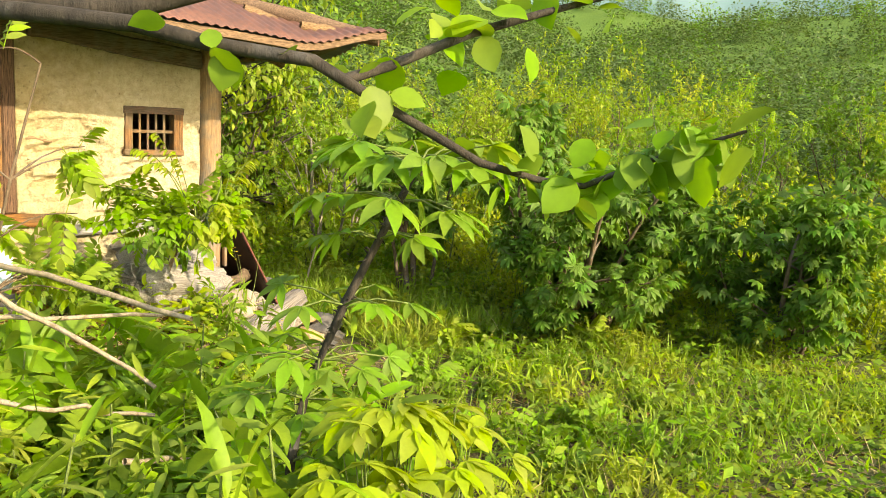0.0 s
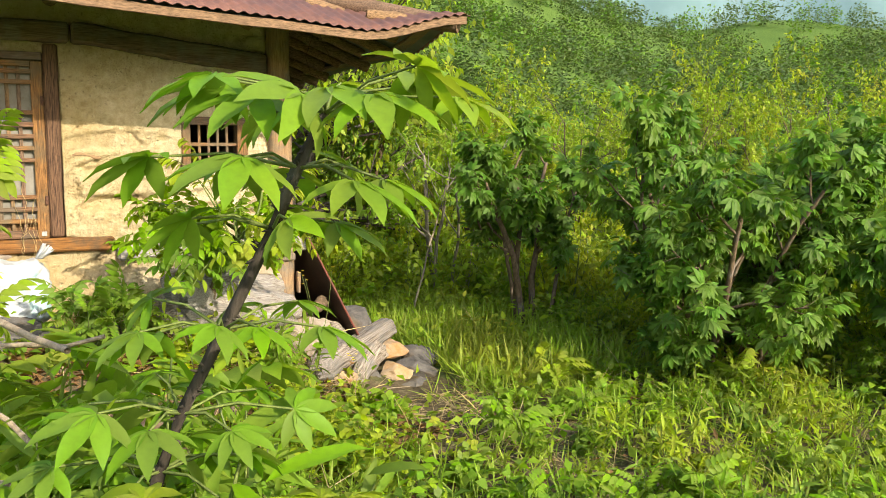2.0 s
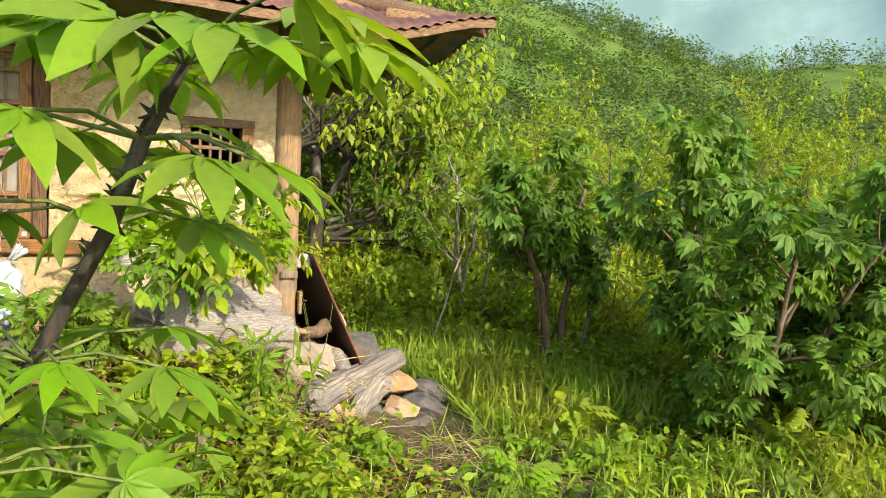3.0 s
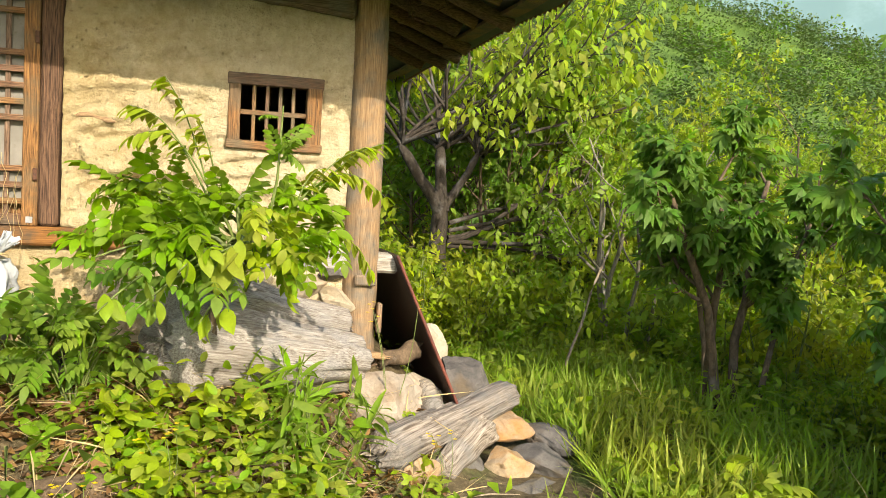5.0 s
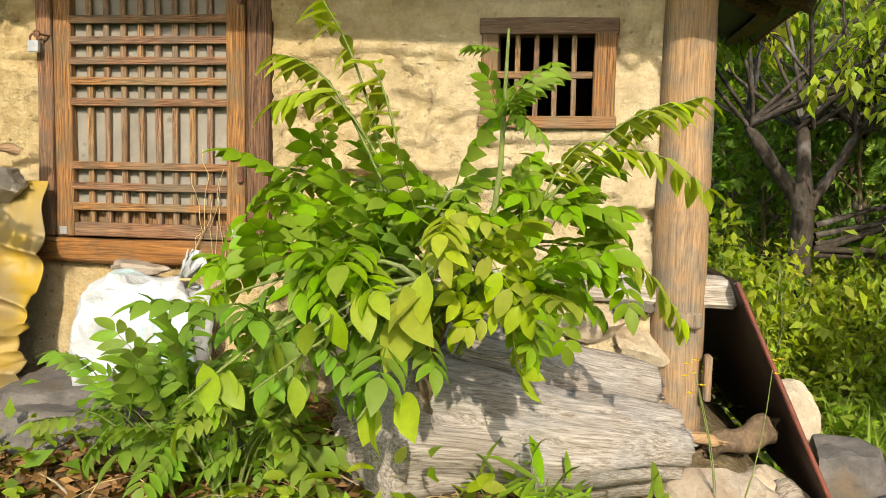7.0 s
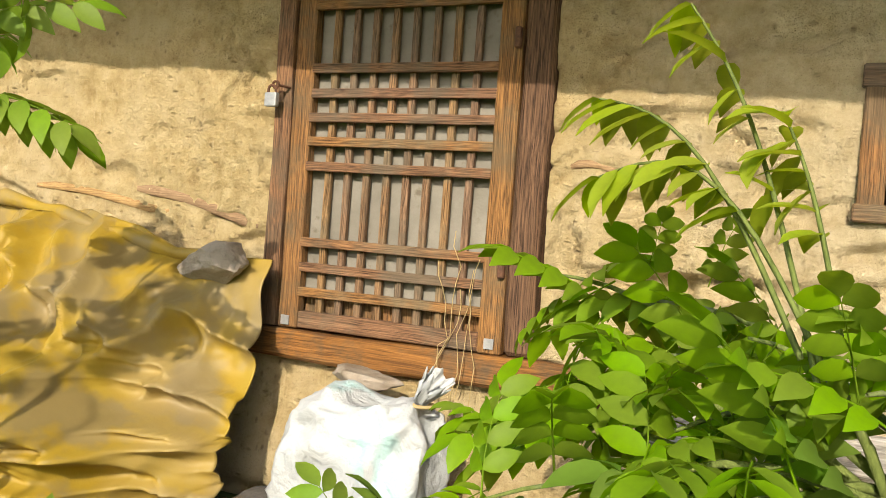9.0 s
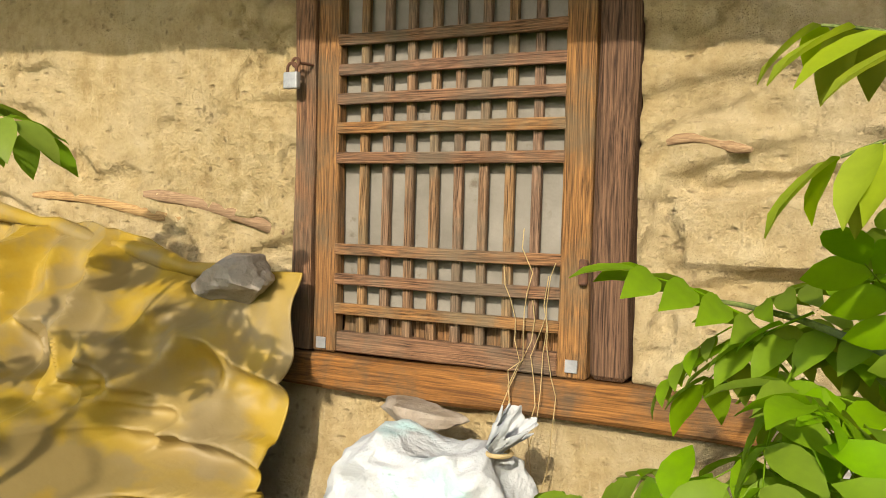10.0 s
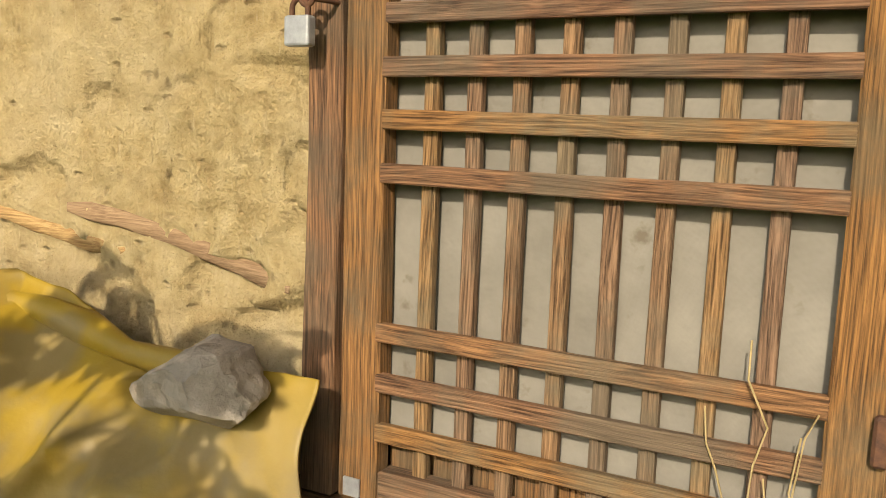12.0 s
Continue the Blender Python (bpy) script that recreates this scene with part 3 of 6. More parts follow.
dpart("stile", (LX1, -0.022, 1.15), (-1.621, 0.018, 2.305), wood_frame, 0.002, 8, 6)
dpart("rail", (LX0 + 0.001, -0.020, 1.152), (LX1 - 0.001, 0.018, LZ0), wood_bar, 0.002, 6, 7)
dpart("rail", (LX0 + 0.001, -0.020, LZ1), (LX1 - 0.001, 0.018, 2.305), wood_bar, 0.002, 6, 8)
BAR_Z = [1.268, 1.345, 1.424, 1.664, 1.742, 1.818, 1.895, 1.972, 2.17, 2.235]
for i, z in enumerate(BAR_Z):
    dpart("bar", (LX0 - 0.006, -0.022, z - 0.0145), (LX1 + 0.004, -0.006, z + 0.0145), wood_bar, 0.0025, 6, 10 + i, 0.002)
for i in range(8):
    x = LX0 + (LX1 - LX0) * (i + 1) / 9 - 0.002
    dpart("slat", (x - 0.0115, -0.0055, LZ0 - 0.002), (x + 0.0115, 0.012, LZ1 + 0.002), wood_slat, 0.002, 8, 30 + i, 0.002)


def cloth_panel():
    V, F, n, k = [], [], 28, 48
    for i in range(n + 1):
        for j in range(k + 1):
            x, z = LX0 - 0.02 + (LX1 - LX0 + 0.04) * i / n, LZ0 + 0.055 + (LZ1 - LZ0 - 0.05) * j / k
            V.append((x + 2.02, 0.022 + 0.005 * noise.noise(Vector((x * 9, 2, z * 7))), z - 1.15))
    for i in range(n):
        for j in range(k):
            a = i * (k + 1) + j
            F.append((a, a + k + 1, a + k + 2, a + 1))
    link_mesh("cloth_backing", V, F, cloth, door, label="dusty grey cloth behind the lattice")


cloth_panel()
dpart("kick_board", (LX0 - 0.01, 0.034, 1.16), (LX1 + 0.01, 0.046, 1.30), wood_frame, 0.002, 5, 50)
for x, z in ((-2.365, 1.158), (-1.67, 1.165)):
    dpart("corner_plate", (x, -0.0285, z), (x + 0.03, -0.0235, z + 0.03), steel, 0.001, 2, 51, 0.001, "small galvanised corner plate")
for z in (1.40, 2.05):
    dpart("hinge", (-1.641, -0.042, z - 0.03), (-1.621, -0.024, z + 0.03), rust_iron, 0.001, 2, 52, 0.004, "rusty iron hinge")


def ring_arrays(center, r, thick, a0=0.0, a1=6.2832, n=14, axis="y"):
    pts = []
    for i in range(n + 1):
        a = a0 + (a1 - a0) * i / n
        pts.append(Vector(center) + Vector((r * math.cos(a), 0, r * math.sin(a))))
    return tube_arrays(pts, [thick] * (n + 1), 8)


def padlock():
    p = thing("padlock", "grey steel padlock hanging from a rusty hasp on the door", "padlock", (-2.424, -0.075, 1.866))
    bm = bmesh.new()
    box(bm, (-0.022, -0.010, -0.024), (0.022, 0.010, 0.020), 0.004, None, 2)
    part("body", bm, steel, p)
    V, F = joined([ring_arrays((0, 0, 0.030), 0.014, 0.0042, 0, math.pi), tube_arrays([Vector((-0.014, 0, 0.018)), Vector((-0.014, 0, 0.031))], [0.0042] * 2, 8), tube_arrays([Vector((0.014, 0, 0.018)), Vector((0.014, 0, 0.031))], [0.0042] * 2, 8)])
    link_mesh("shackle", V, F, rust_iron, p, label="rusty shackle")
    V, F = joined([ring_arrays((0.012, 0.0, 0.045), 0.011, 0.004), tube_arrays([Vector((0.02, 0.0, 0.043)), Vector((0.03, 0.02, 0.043)), Vector((0.035, 0.055, 0.043))], [0.004] * 3, 8)])
    link_mesh("hasp", V, F, rust_iron, p, label="rusty hasp staple")


padlock()

# window
win = thing("window_1", "small barred wooden window with a dark room behind", "window", (-0.495, 0, 1.79), kind="structure")


def wpart(name, a, b, mat, wob=0.004, cuts=4, seed=0, bevel=0.004):
    o = Vector((-0.495, 0, 1.79))
    return part(name, beam(tuple(Vector(a) - o), tuple(Vector(b) - o), bevel, wob, cuts, seed), mat, win)


wpart("frame", (-0.745, -0.030, 1.592), (-0.685, 0.07, 1.962), wood_frame, 0.005, 5, 60)
wpart("frame", (-0.352, -0.030, 1.592), (-0.275, 0.07, 1.962), wood_frame, 0.005, 5, 61)
wpart("frame", (-0.752, -0.034, 1.912), (-0.268, 0.07, 1.968), wood_bar, 0.005, 6, 62)
wpart("sill", (-0.752, -0.034, 1.588), (-0.268, 0.07, 1.632), wood_bar, 0.005, 6, 63)
for i in range(4):
    x = -0.685 + 0.333 * (i + 1) / 5
    wpart("bar", (x - 0.009, 0.0, 1.625), (x + 0.009, 0.02, 1.928), wood_slat, 0.002, 4, 64 + i, 0.002)
wpart("bar", (-0.689, -0.006, 1.762), (-0.348, 0.004, 1.786), wood_bar, 0.002, 5, 69, 0.002)

# timbers of the front
for nm, a, b, mat, sd, lb, sag in (
    ("sill_beam", (-1.20, -0.05, 0.975), (0.17, 0.10, 1.075), wood_drift, 70, "weathered grey sill beam at the foot of the wall", 0.0),
    ("wall_beam", (-4.7, -0.065, 2.42), (-1.45, 0.12, 2.56), wood_beam, 72, "dark hewn beam along the top of the wall", 0.0),
    ("wall_beam", (-1.44, -0.075, 2.43), (-0.125, 0.12, 2.57), wood_beam, 73, "dark hewn beam sagging towards the corner post", -0.115),
):
    bm = beam(a, b, 0.015, 0.022, 16, sd)
    for v in bm.verts:
        v.co.z += sag * (v.co.x - a[0])
    tagged(part(nm, bm, mat), lb, "beam")


def lath(x0, z0, x1, z1, w):
    V, F = tube_arrays([Vector((x0 + (x1 - x0) * t, -0.022 - mud_face(x0 + (x1 - x0) * t, z0), z0 + (z1 - z0) * t + 0.012 * math.sin(t * 5))) for t in [i / 8 for i in range(9)]], [w * 0.5, *[w] * 7, w * 0.5], 6, 0.2, 5)
    mid = np.array([-mud_face(x0 + (x1 - x0) * i / 8, z0 + (z1 - z0) * i / 8) - 0.001 for i in range(9)]).repeat(6)
    V[:, 1] = mid + np.clip((V[:, 1] - V[:, 1].mean()) * 0.5, -0.004, 0.02)
    tagged(link_mesh("lath", V, F, wood_lath), "split wooden lath exposed in the mud plaster", "lath", group="exposed laths")


lath(-3.02, 1.56, -2.50, 1.475, 0.019)
lath(-3.5, 1.55, -2.88, 1.50, 0.016)
lath(-1.46, 1.695, -1.28, 1.69, 0.012)

# roof
EAVE_Z, EAVE_Y, EAVE_X = 2.56, -1.10, 0.98
SLOPE = 0.36


def eave_rise(x, y):
    """How the eave departs from level: it sags towards the corner and kicks up at its tip."""
    return -0.05 * (x + 1.0) + 0.19 * smooth(0.15, 0.98, x) * smooth(-0.1, -1.1, y)


def rafter(p, q, r, seed):
    p, q = (Vector((v[0], v[1], v[2] + eave_rise(v[0], v[1]))) for v in (p, q))
    pts = [p.lerp(q, i / 9) + Vector((0, 0.008 * noise.noise(Vector((seed, i * 0.5, 3))), 0.014 * noise.noise(Vector((seed, i * 0.4, 0))))) for i in range(10)]
    V, F = tube_arrays(pts, [r * 0.92, *[r] * 8, r * 0.8], 12, 0.07, seed)
    ob = tagged(link_mesh("rafter", V, F, wood_rafter), "brown round pole rafter under the eave", "rafter", group="eave rafters")
    way = p - q
    bm = bmesh.new()
    bmesh.ops.create_circle(bm, cap_ends=True, segments=12, radius=r * 0.9, matrix=Matrix.Translation(p + way.normalized() * 0.001) @ way.to_track_quat("Z", "Y").to_matrix().to_4x4())
    part("cut_end", bm, wood_rafter, ob)


def eaves():
    rs = np.random.RandomState(4)
    for k, y in enumerate([-0.82, -0.50, -0.20, 0.10, 0.40, 0.72, 1.04, 1.38, 1.74, 2.1, 2.5]):
        x1 = EAVE_X - rs.uniform(0.06, 0.30)
        z1 = EAVE_Z + SLOPE * (EAVE_X - x1) - 0.095
        x0 = max(-0.75, EAVE_X - (y - EAVE_Y) * 1.0 - 0.35)
        rafter((x1, y - 0.05, z1), (x0, y + 0.05, z1 + SLOPE * (x1 - x0)), rs.uniform(0.038, 0.055), k)
    for k in range(13):
        x, y1 = -0.15 - 0.37 * k, EAVE_Y + rs.uniform(0.16, 0.3)
        z1 = EAVE_Z + SLOPE * (y1 - EAVE_Y) - 0.095
        rafter((x, y1, z1), (x + rs.uniform(-0.05, 0.05), 0.6, z1 + SLOPE * (0.6 - y1)), rs.uniform(0.04, 0.05), 20 + k)
    rafter((EAVE_X - 0.06, EAVE_Y + 0.06, EAVE_Z - 0.06), (-0.6, 0.48, EAVE_Z + 0.50), 0.062, 99)


eaves()


def roof_sheet():
    roof = thing("roof", "rusty corrugated metal roof over pole rafters", "roof", (0, 0, 0), kind="structure")

    def strip(front, name, material, n, drop, wave, inset):
        V, F = [], []
        m = 4
        for side in (0, 1):
            for i in range(n + 1):
                for j in range(m + 1):
                    if front:
                        x = -5.2 + (EAVE_X - inset + 5.2) * i / n
                        depth = inset + max(0.0, min(EAVE_X - x, 2.4) - inset) * j / m
                        p, w = (x, EAVE_Y + depth), math.sin(x * 2 * math.pi / 0.076)
                    else:
                        y = EAVE_Y + inset + (4.2 - EAVE_Y - inset) * i / n
                        depth = inset + max(0.0, min(y - EAVE_Y, 2.4) - inset) * j / m
                        p, w = (EAVE_X - depth, y), math.sin(y * 2 * math.pi / 0.076)
                    sag = 0.025 * noise.noise(Vector((p[0] * 0.9, p[1] * 0.9, 2)))
                    V.append((p[0], p[1], EAVE_Z + SLOPE * depth + sag + eave_rise(*p) - drop + wave * w + (0.004 if side else 0.0)))
        o = (n + 1) * (m + 1)
        for i in range(n):
            for j in range(m):
                a = i * (m + 1) + j
                b = a + m + 1
                F += [(a, a + 1, b + 1, b), (o + a, o + b, o + b + 1, o + a + 1)]
            a, b = i * (m + 1), (i + 1) * (m + 1)
            F.append((a, b, o + b, o + a))
        link_mesh(name, V, F, material, roof)

    for front in (True, False):
        strip(front, "corrugated_sheet", roof_metal, 420, 0.0, 0.008, 0.0)
        strip(front, "soffit_board", roof_under, 60, 0.035, 0.0, 0.05)
    bm = bmesh.new()
    box(bm, (-5.0, 1.1, 3.34), (-1.25, 4.0, 3.42))
    part("roof_deck", bm, roof_under, roof)
    lines = [("fascia", (-5.1, EAVE_Y + 0.02, EAVE_Z - 0.065), (EAVE_X - 0.02, EAVE_Y + 0.045, EAVE_Z - 0.012), 0.010, 40, 81, wood_rafter)]
    for k, t in enumerate((0.16, 0.50, 0.9)):
        lines.append(("batten", (EAVE_X - t - 0.05, EAVE_Y + t + 0.02, EAVE_Z + SLOPE * t - 0.066), (EAVE_X - t + 0.05, 3.9, EAVE_Z + SLOPE * t - 0.044), 0.006, 20, 90 + k, wood_post))
    for nm, a, b, wob, cuts, sd, mat in lines:
        bm = beam(a, b, 0.002, wob, cuts, sd)
        for v in bm.verts:
            v.co.z += eave_rise(v.co.x, v.co.y)
        part(nm, bm, mat, roof)


roof_sheet()


def mud_infill():
    """Plaster between the wall beam and the rafters."""
    thick = 0.06
    V, F, n, k = [], [], 120, 8
    for i in range(n + 1):
        x = WALL_L + (POST_X - 0.1 - WALL_L) * i / n
        for j in range(k + 1):
            z = 2.56 + 0.40 * j / k
            V.append((x, -0.02 - 0.015 * noise.noise(Vector((x * 4, 0, z * 4))), z))
    for i in range(n):
        for j in range(k):
            a = i * (k + 1) + j
            F.append((a, a + k + 1, a + k + 2, a + 1))
    ob = tagged(link_mesh("trim", V, F, mud), "tan mud infill between wall beam and rafters", "wall", kind="structure")
    ob.modifiers.new("thick", "SOLIDIFY").thickness = 0.05


mud_infill()

# ---- plants ----


def bough(rs, base, way, length, radius, n=7, wander=0.14, lift=0.0):
    """Points and radii of one wandering, tapering limb."""
    p, d = np.array(base, float), np.array(way, float)
    d /= np.linalg.norm(d)
    pts = [p.copy()]
    for i in range(n - 1):
        d = d + rs.normal(0, wander, 3) + np.array([0, 0, lift])
        d /= np.linalg.norm(d)
        p = p + d * length / (n - 1)
        pts.append(p.copy())
    return np.array(pts), radius * np.linspace(1, 0.45, n)


def grow(rs, base, way, length, radius, levels, kids=(4, 4), spread=0.8, shrink=0.6, lift=0.06, wander=0.14, sides=6, start=0.3):
    """Limbs down to twigs. Returns tube chunks and the twigs' (points) for leaves."""
    pts, rad = bough(rs, base, way, length, radius, 7, wander, lift)
    if levels == 0:
        rad = rad * np.linspace(1, 0.3, len(rad))
    chunks, twigs = [tube_arrays(pts, rad, sides, 0.06 if sides > 4 else 0, rs.randint(1000))], []
    if levels == 0:
        return chunks, [pts]
    for k in range(kids[0] if levels > 1 else kids[1]):
        t = start + (1 - start) * (k + rs.rand()) / (kids[0] if levels > 1 else kids[1])
        i = min(len(pts) - 2, int(t * (len(pts) - 1)))
        f = t * (len(pts) - 1) - i
        q = pts[i] * (1 - f) + pts[i + 1] * f
        d = pts[i + 1] - pts[i]
        d /= np.linalg.norm(d)
        side = rs.normal(0, 1, 3)
        side -= d * side.dot(d)
        side /= np.linalg.norm(side)
        c, tw = grow(rs, q, d * (1 - spread * 0.5) + side * spread, length * shrink * rs.uniform(0.7, 1.15), max(0.002, rad[i] * 0.55), levels - 1, kids, spread, shrink, lift, wander, max(3, sides - 1), 0.25)
        chunks += c
        twigs += tw
    if levels == 1:
        twigs.append(pts[3:])
    return chunks, twigs


def leaves_on(rs, twigs, tpl, per, size, out=0.8, droop=0.35, jitter=0.03, twist=0.4):
    """Leaves along the outer part of twigs, turned out from them and hanging a little."""
    P, D = [], []
    for pts in twigs:
        for _ in range(per):
            t = rs.uniform(0.25, 1.0) * (len(pts) - 1)
            i = min(len(pts) - 2, int(t))
            P.append(pts[i] + (pts[i + 1] - pts[i]) * (t - i) + rs.normal(0, jitter, 3))
            d = pts[i + 1] - pts[i]
            d = d / (np.linalg.norm(d) + 1e-9)
            D.append(d * (1 - out) + rs.normal(0, 0.62, 3) * out + np.array([0, 0, -droop]))
    P, D = np.array(P), np.array(D)
    M = turned(D, np.tile((0, 0, 1.0), (len(D), 1)) + rs.normal(0, 0.25, (len(D), 3)), rs, twist)
    return scatter(tpl, P, M, size * rs.uniform(0.6, 1.25, len(P)))


def plant(name, label, category, at, wood, wood_mat, greens, group="", wood_name="trunk", green_name="crown", split=False):
    """A plant: wood chunks and (arrays, material, name) foliage, in coordinates relative to at."""
    ob = thing(name, label, category, at, group)
    for V, F in (wood if split else [joined(wood)]):
        link_mesh(wood_name, V, F, wood_mat, ob)
    for arrays, mat, nm in greens:
        link_mesh(nm or green_name, arrays[0], arrays[1], mat, ob)
    return ob


def shrub(seed, height, width, stems, tpl, per, size, leaf_mat, wood_mat, name, label, category, at, levels=2, kids=(4, 5), lean=(0, 0), lift=0.07, rad=0.028, low=0.0, group="", spread=0.75, shrink=0.48):
    rs = np.random.RandomState(seed)
    wood, twigs = [], []
    for k in range(stems):
        a = 2 * math.pi * (k + rs.rand() * 0.7) / stems
        tilt = rs.uniform(0.25, 1.0) * width / height
        way = (math.cos(a) * tilt + lean[0], math.sin(a) * tilt + lean[1], 1.0)
        c, t = grow(rs, (math.cos(a) * 0.07 * stems ** 0.5, math.sin(a) * 0.07 * stems ** 0.5, -0.08), way, height * rs.uniform(0.75, 1.0), rad * rs.uniform(0.7, 1.2), levels, kids, spread, shrink, lift, 0.12, 7, low)
        wood += c
        twigs += t
    greens = [(leaves_on(rs, twigs, tpl, per, size), leaf_mat, "crown")]
    return plant(name, label, category, at, wood, wood_mat, greens, group)


PALM5, PALM5_FAR = palmate(5, 0.36), palmate(5, 0.40, False)
PALM7 = palmate(7, 0.40, True, 220, 0.35, 0.5)
PINN, PINN_FAR = pinnate(5), pinnate(4, 0.5, False)
LEAF, LEAF_FAR = leaf(0.42), leaf(0.5, fine=False)
ROUND = leaf(0.82, 0.15, 0.10, True, 0.0, 0.45)
LANCE = leaf(0.2, 0.3)
BROAD_PINN = pinnate(4, 0.54, True, 0.36, 0.3)
OVAL = leaf(0.58, 0.35, 0.12, True, 0.0, 0.52)
TREF = trefoil()


def gz(x, y, dz=0.0):
    return (x, y, ground_z(x, y) + dz)


# dense dark shrubs beside the path
shrub(11, 1.9, 1.15, 13, PALM5, 9, 0.10, leaf_deep, bark_brown, "bush", "dense dark green bush with fingered leaves on many stems", "bush", gz(3.1, -1.4), 2, (8, 5), low=0.12, rad=0.030, lift=0.07, shrink=0.40)
shrub(12, 1.4, 0.6, 8, PALM5_FAR, 9, 0.11, leaf_deep, bark_brown, "bush", "shaded dark green bush with bare lower stems", "bush", gz(4.3, -2.9), 2, (6, 5), low=0.15)
shrub(13, 1.85, 0.42, 5, PALM5_FAR, 9, 0.11, leaf_deep, bark_brown, "small_tree", "small multi-stemmed tree with dark green fingered leaves", "tree", gz(2.6, 0.5), 2, (5, 5), low=0.45, rad=0.032, lift=0.1, shrink=0.30)
shrub(14, 1.9, 0.9, 6, PINN_FAR, 3, 0.2, leaf_bright, bark_grey, "small_tree", "thin small tree with half-bare grey stems", "tree", gz(2.8, 2.4), 2, (3, 4), low=0.45, rad=0.028)


def old_tree():
    """A forked old tree behind the house with pollarded heads of bare shoots and hanging leaves."""
    rs = np.random.RandomState(21)
    at = gz(1.6, 4.5)
    wood, twigs = [], []
    pts, rad = bough(rs, (0, 0, -0.15), (0.03, 0, 1), 1.45, 0.125, 7, 0.06)
    wood.append(tube_arrays(pts, rad * np.array([1.5, 1.2, 1.1, 1.1, 1.2, 1.35, 1.5]), 12, 0.12, 3))
    top = pts[-1]
    heads = []
    for way, ln, r in (((-0.42, 0, 1), 0.85, 0.085), ((0.02, 0.1, 1), 0.75, 0.09), ((0.6, 0.0, 0.75), 0.8, 0.06)):
        p, r2 = bough(rs, top - np.array([0, 0, 0.10]), way, ln, r, 7, 0.08, 0.02)
        wood.append(tube_arrays(p, r2 * np.array([1, 1, 1, 1, 1.1, 1.3, 0.9]), 9, 0.12, 4))
        heads.append(p[-1])
    for h in heads:
        for k in range(15):
            a = rs.uniform(0, 6.28)
            s = rs.uniform(0.3, 1.3)
            c, t = grow(rs, h + rs.normal(0, 0.03, 3), (math.cos(a) * s + 0.35, math.sin(a) * s, rs.uniform(0.3, 1.1)), rs.uniform(1.2, 2.5), 0.022, 1, (4, 7), 0.5, 0.42, 0.0, 0.08, 5, 0.4)
            wood += c
            twigs += t
    for k in range(7):
        c, t = grow(rs, top + np.array([0.1, 0, rs.uniform(-0.5, 0.3)]), (1.0, rs.uniform(-0.5, 0.3), rs.uniform(-0.05, 0.5)), rs.uniform(2.0, 3.0), 0.028, 2, (4, 5), 0.6, 0.5, 0.0, 0.08, 6, 0.35)
        wood += c
        twigs += t
    greens = [(leaves_on(rs, twigs, LEAF_FAR, 16, 0.12, 0.75, 0.75, 0.06), leaf_yellow, "crown")]
    plant("old_tree", "old forked tree with dark trunk, bare shoots and yellow-green leaves", "tree", at, wood, bark_dark, greens)


old_tree()


# the thicket behind the yard
def thicket():
    kinds = []
    specs = [
        (31, 3.4, 1.6, 5, PINN_FAR, 5, 0.28, leaf_bright, bark_grey, "young bright green tree with feathered leaves", (5, 5), 0.2),
        (32, 4.2, 1.5, 4, LEAF_FAR, 22, 0.12, leaf_yellow, bark_brown, "young yellow-green broadleaf tree", (5, 6), 0.2),
        (33, 2.4, 1.6, 7, LEAF_FAR, 20, 0.11, leaf_mid, bark_brown, "wild mid-green thicket shrub", (4, 5), 0.0),
        (34, 3.0, 1.3, 5, PALM5_FAR, 7, 0.13, leaf_mid, bark_brown, "young tree with mid-green fingered leaves", (5, 5), 0.2),
    ]
    rs = np.random.RandomState(5)
    for sd, h, w, st, tp, per, sz, lm, bk, lb, kd, low in specs:
        kinds.append(shrub(sd, h, w, st, tp, per, sz, lm, bk, "thicket_tree", lb, "tree", (0, 0, 0), 2, kd, low=low, rad=0.03, group="thicket trees"))
    spots = []
    for r0, a0, a1, n in ((6.8, 30, 112, 9), (8.6, 8, 110, 14), (10.8, 0, 105, 16), (13.5, -5, 105, 18), (17, -10, 100, 18), (22, -10, 95, 18)):
        for k in range(n):
            a = radians(a0 + (a1 - a0) * (k + rs.uniform(0.1, 0.9)) / n)
            r = r0 * rs.uniform(0.93, 1.1)
            spots.append((r * math.sin(a), -2.5 + r * math.cos(a)))
    first = set()
    for k, (x, y) in enumerate(spots):
        if math.degrees(math.atan2(x, y + 2.5)) > 66 and math.hypot(x, y + 2.5) < 12 or x < 1.0 and y < 5.2 or (x < 2.6 and y < 3.6) or math.hypot(x - 3, y - 1.1) < 0.9 or math.hypot(x - 3.05, y + 1.45) < 1.5:
            continue
        i = rs.choice(4, p=[0.3, 0.3, 0.2, 0.2])
        r, th = math.hypot(x, y + 2.5), math.degrees(math.atan2(x, y + 2.5))
        s = rs.uniform(0.75, 1.1) * (1.05 if th < 20 else (0.62 if th < 75 else 0.75))
        m = pose(*gz(x, y, -0.05), rs.uniform(-6, 6), rs.uniform(-6, 6), rs.uniform(0, 360)) @ Matrix.Diagonal((s, s, s * rs.uniform(0.85, 1.15), 1))
        if i not in first:
            kinds[i].matrix_basis = m
            first.add(i)
        else:
            keep = kinds[i].scale.copy()
            kinds[i].scale = (1, 1, 1)
            copy_thing(kinds[i], m)
            kinds[i].scale = keep


thicket()


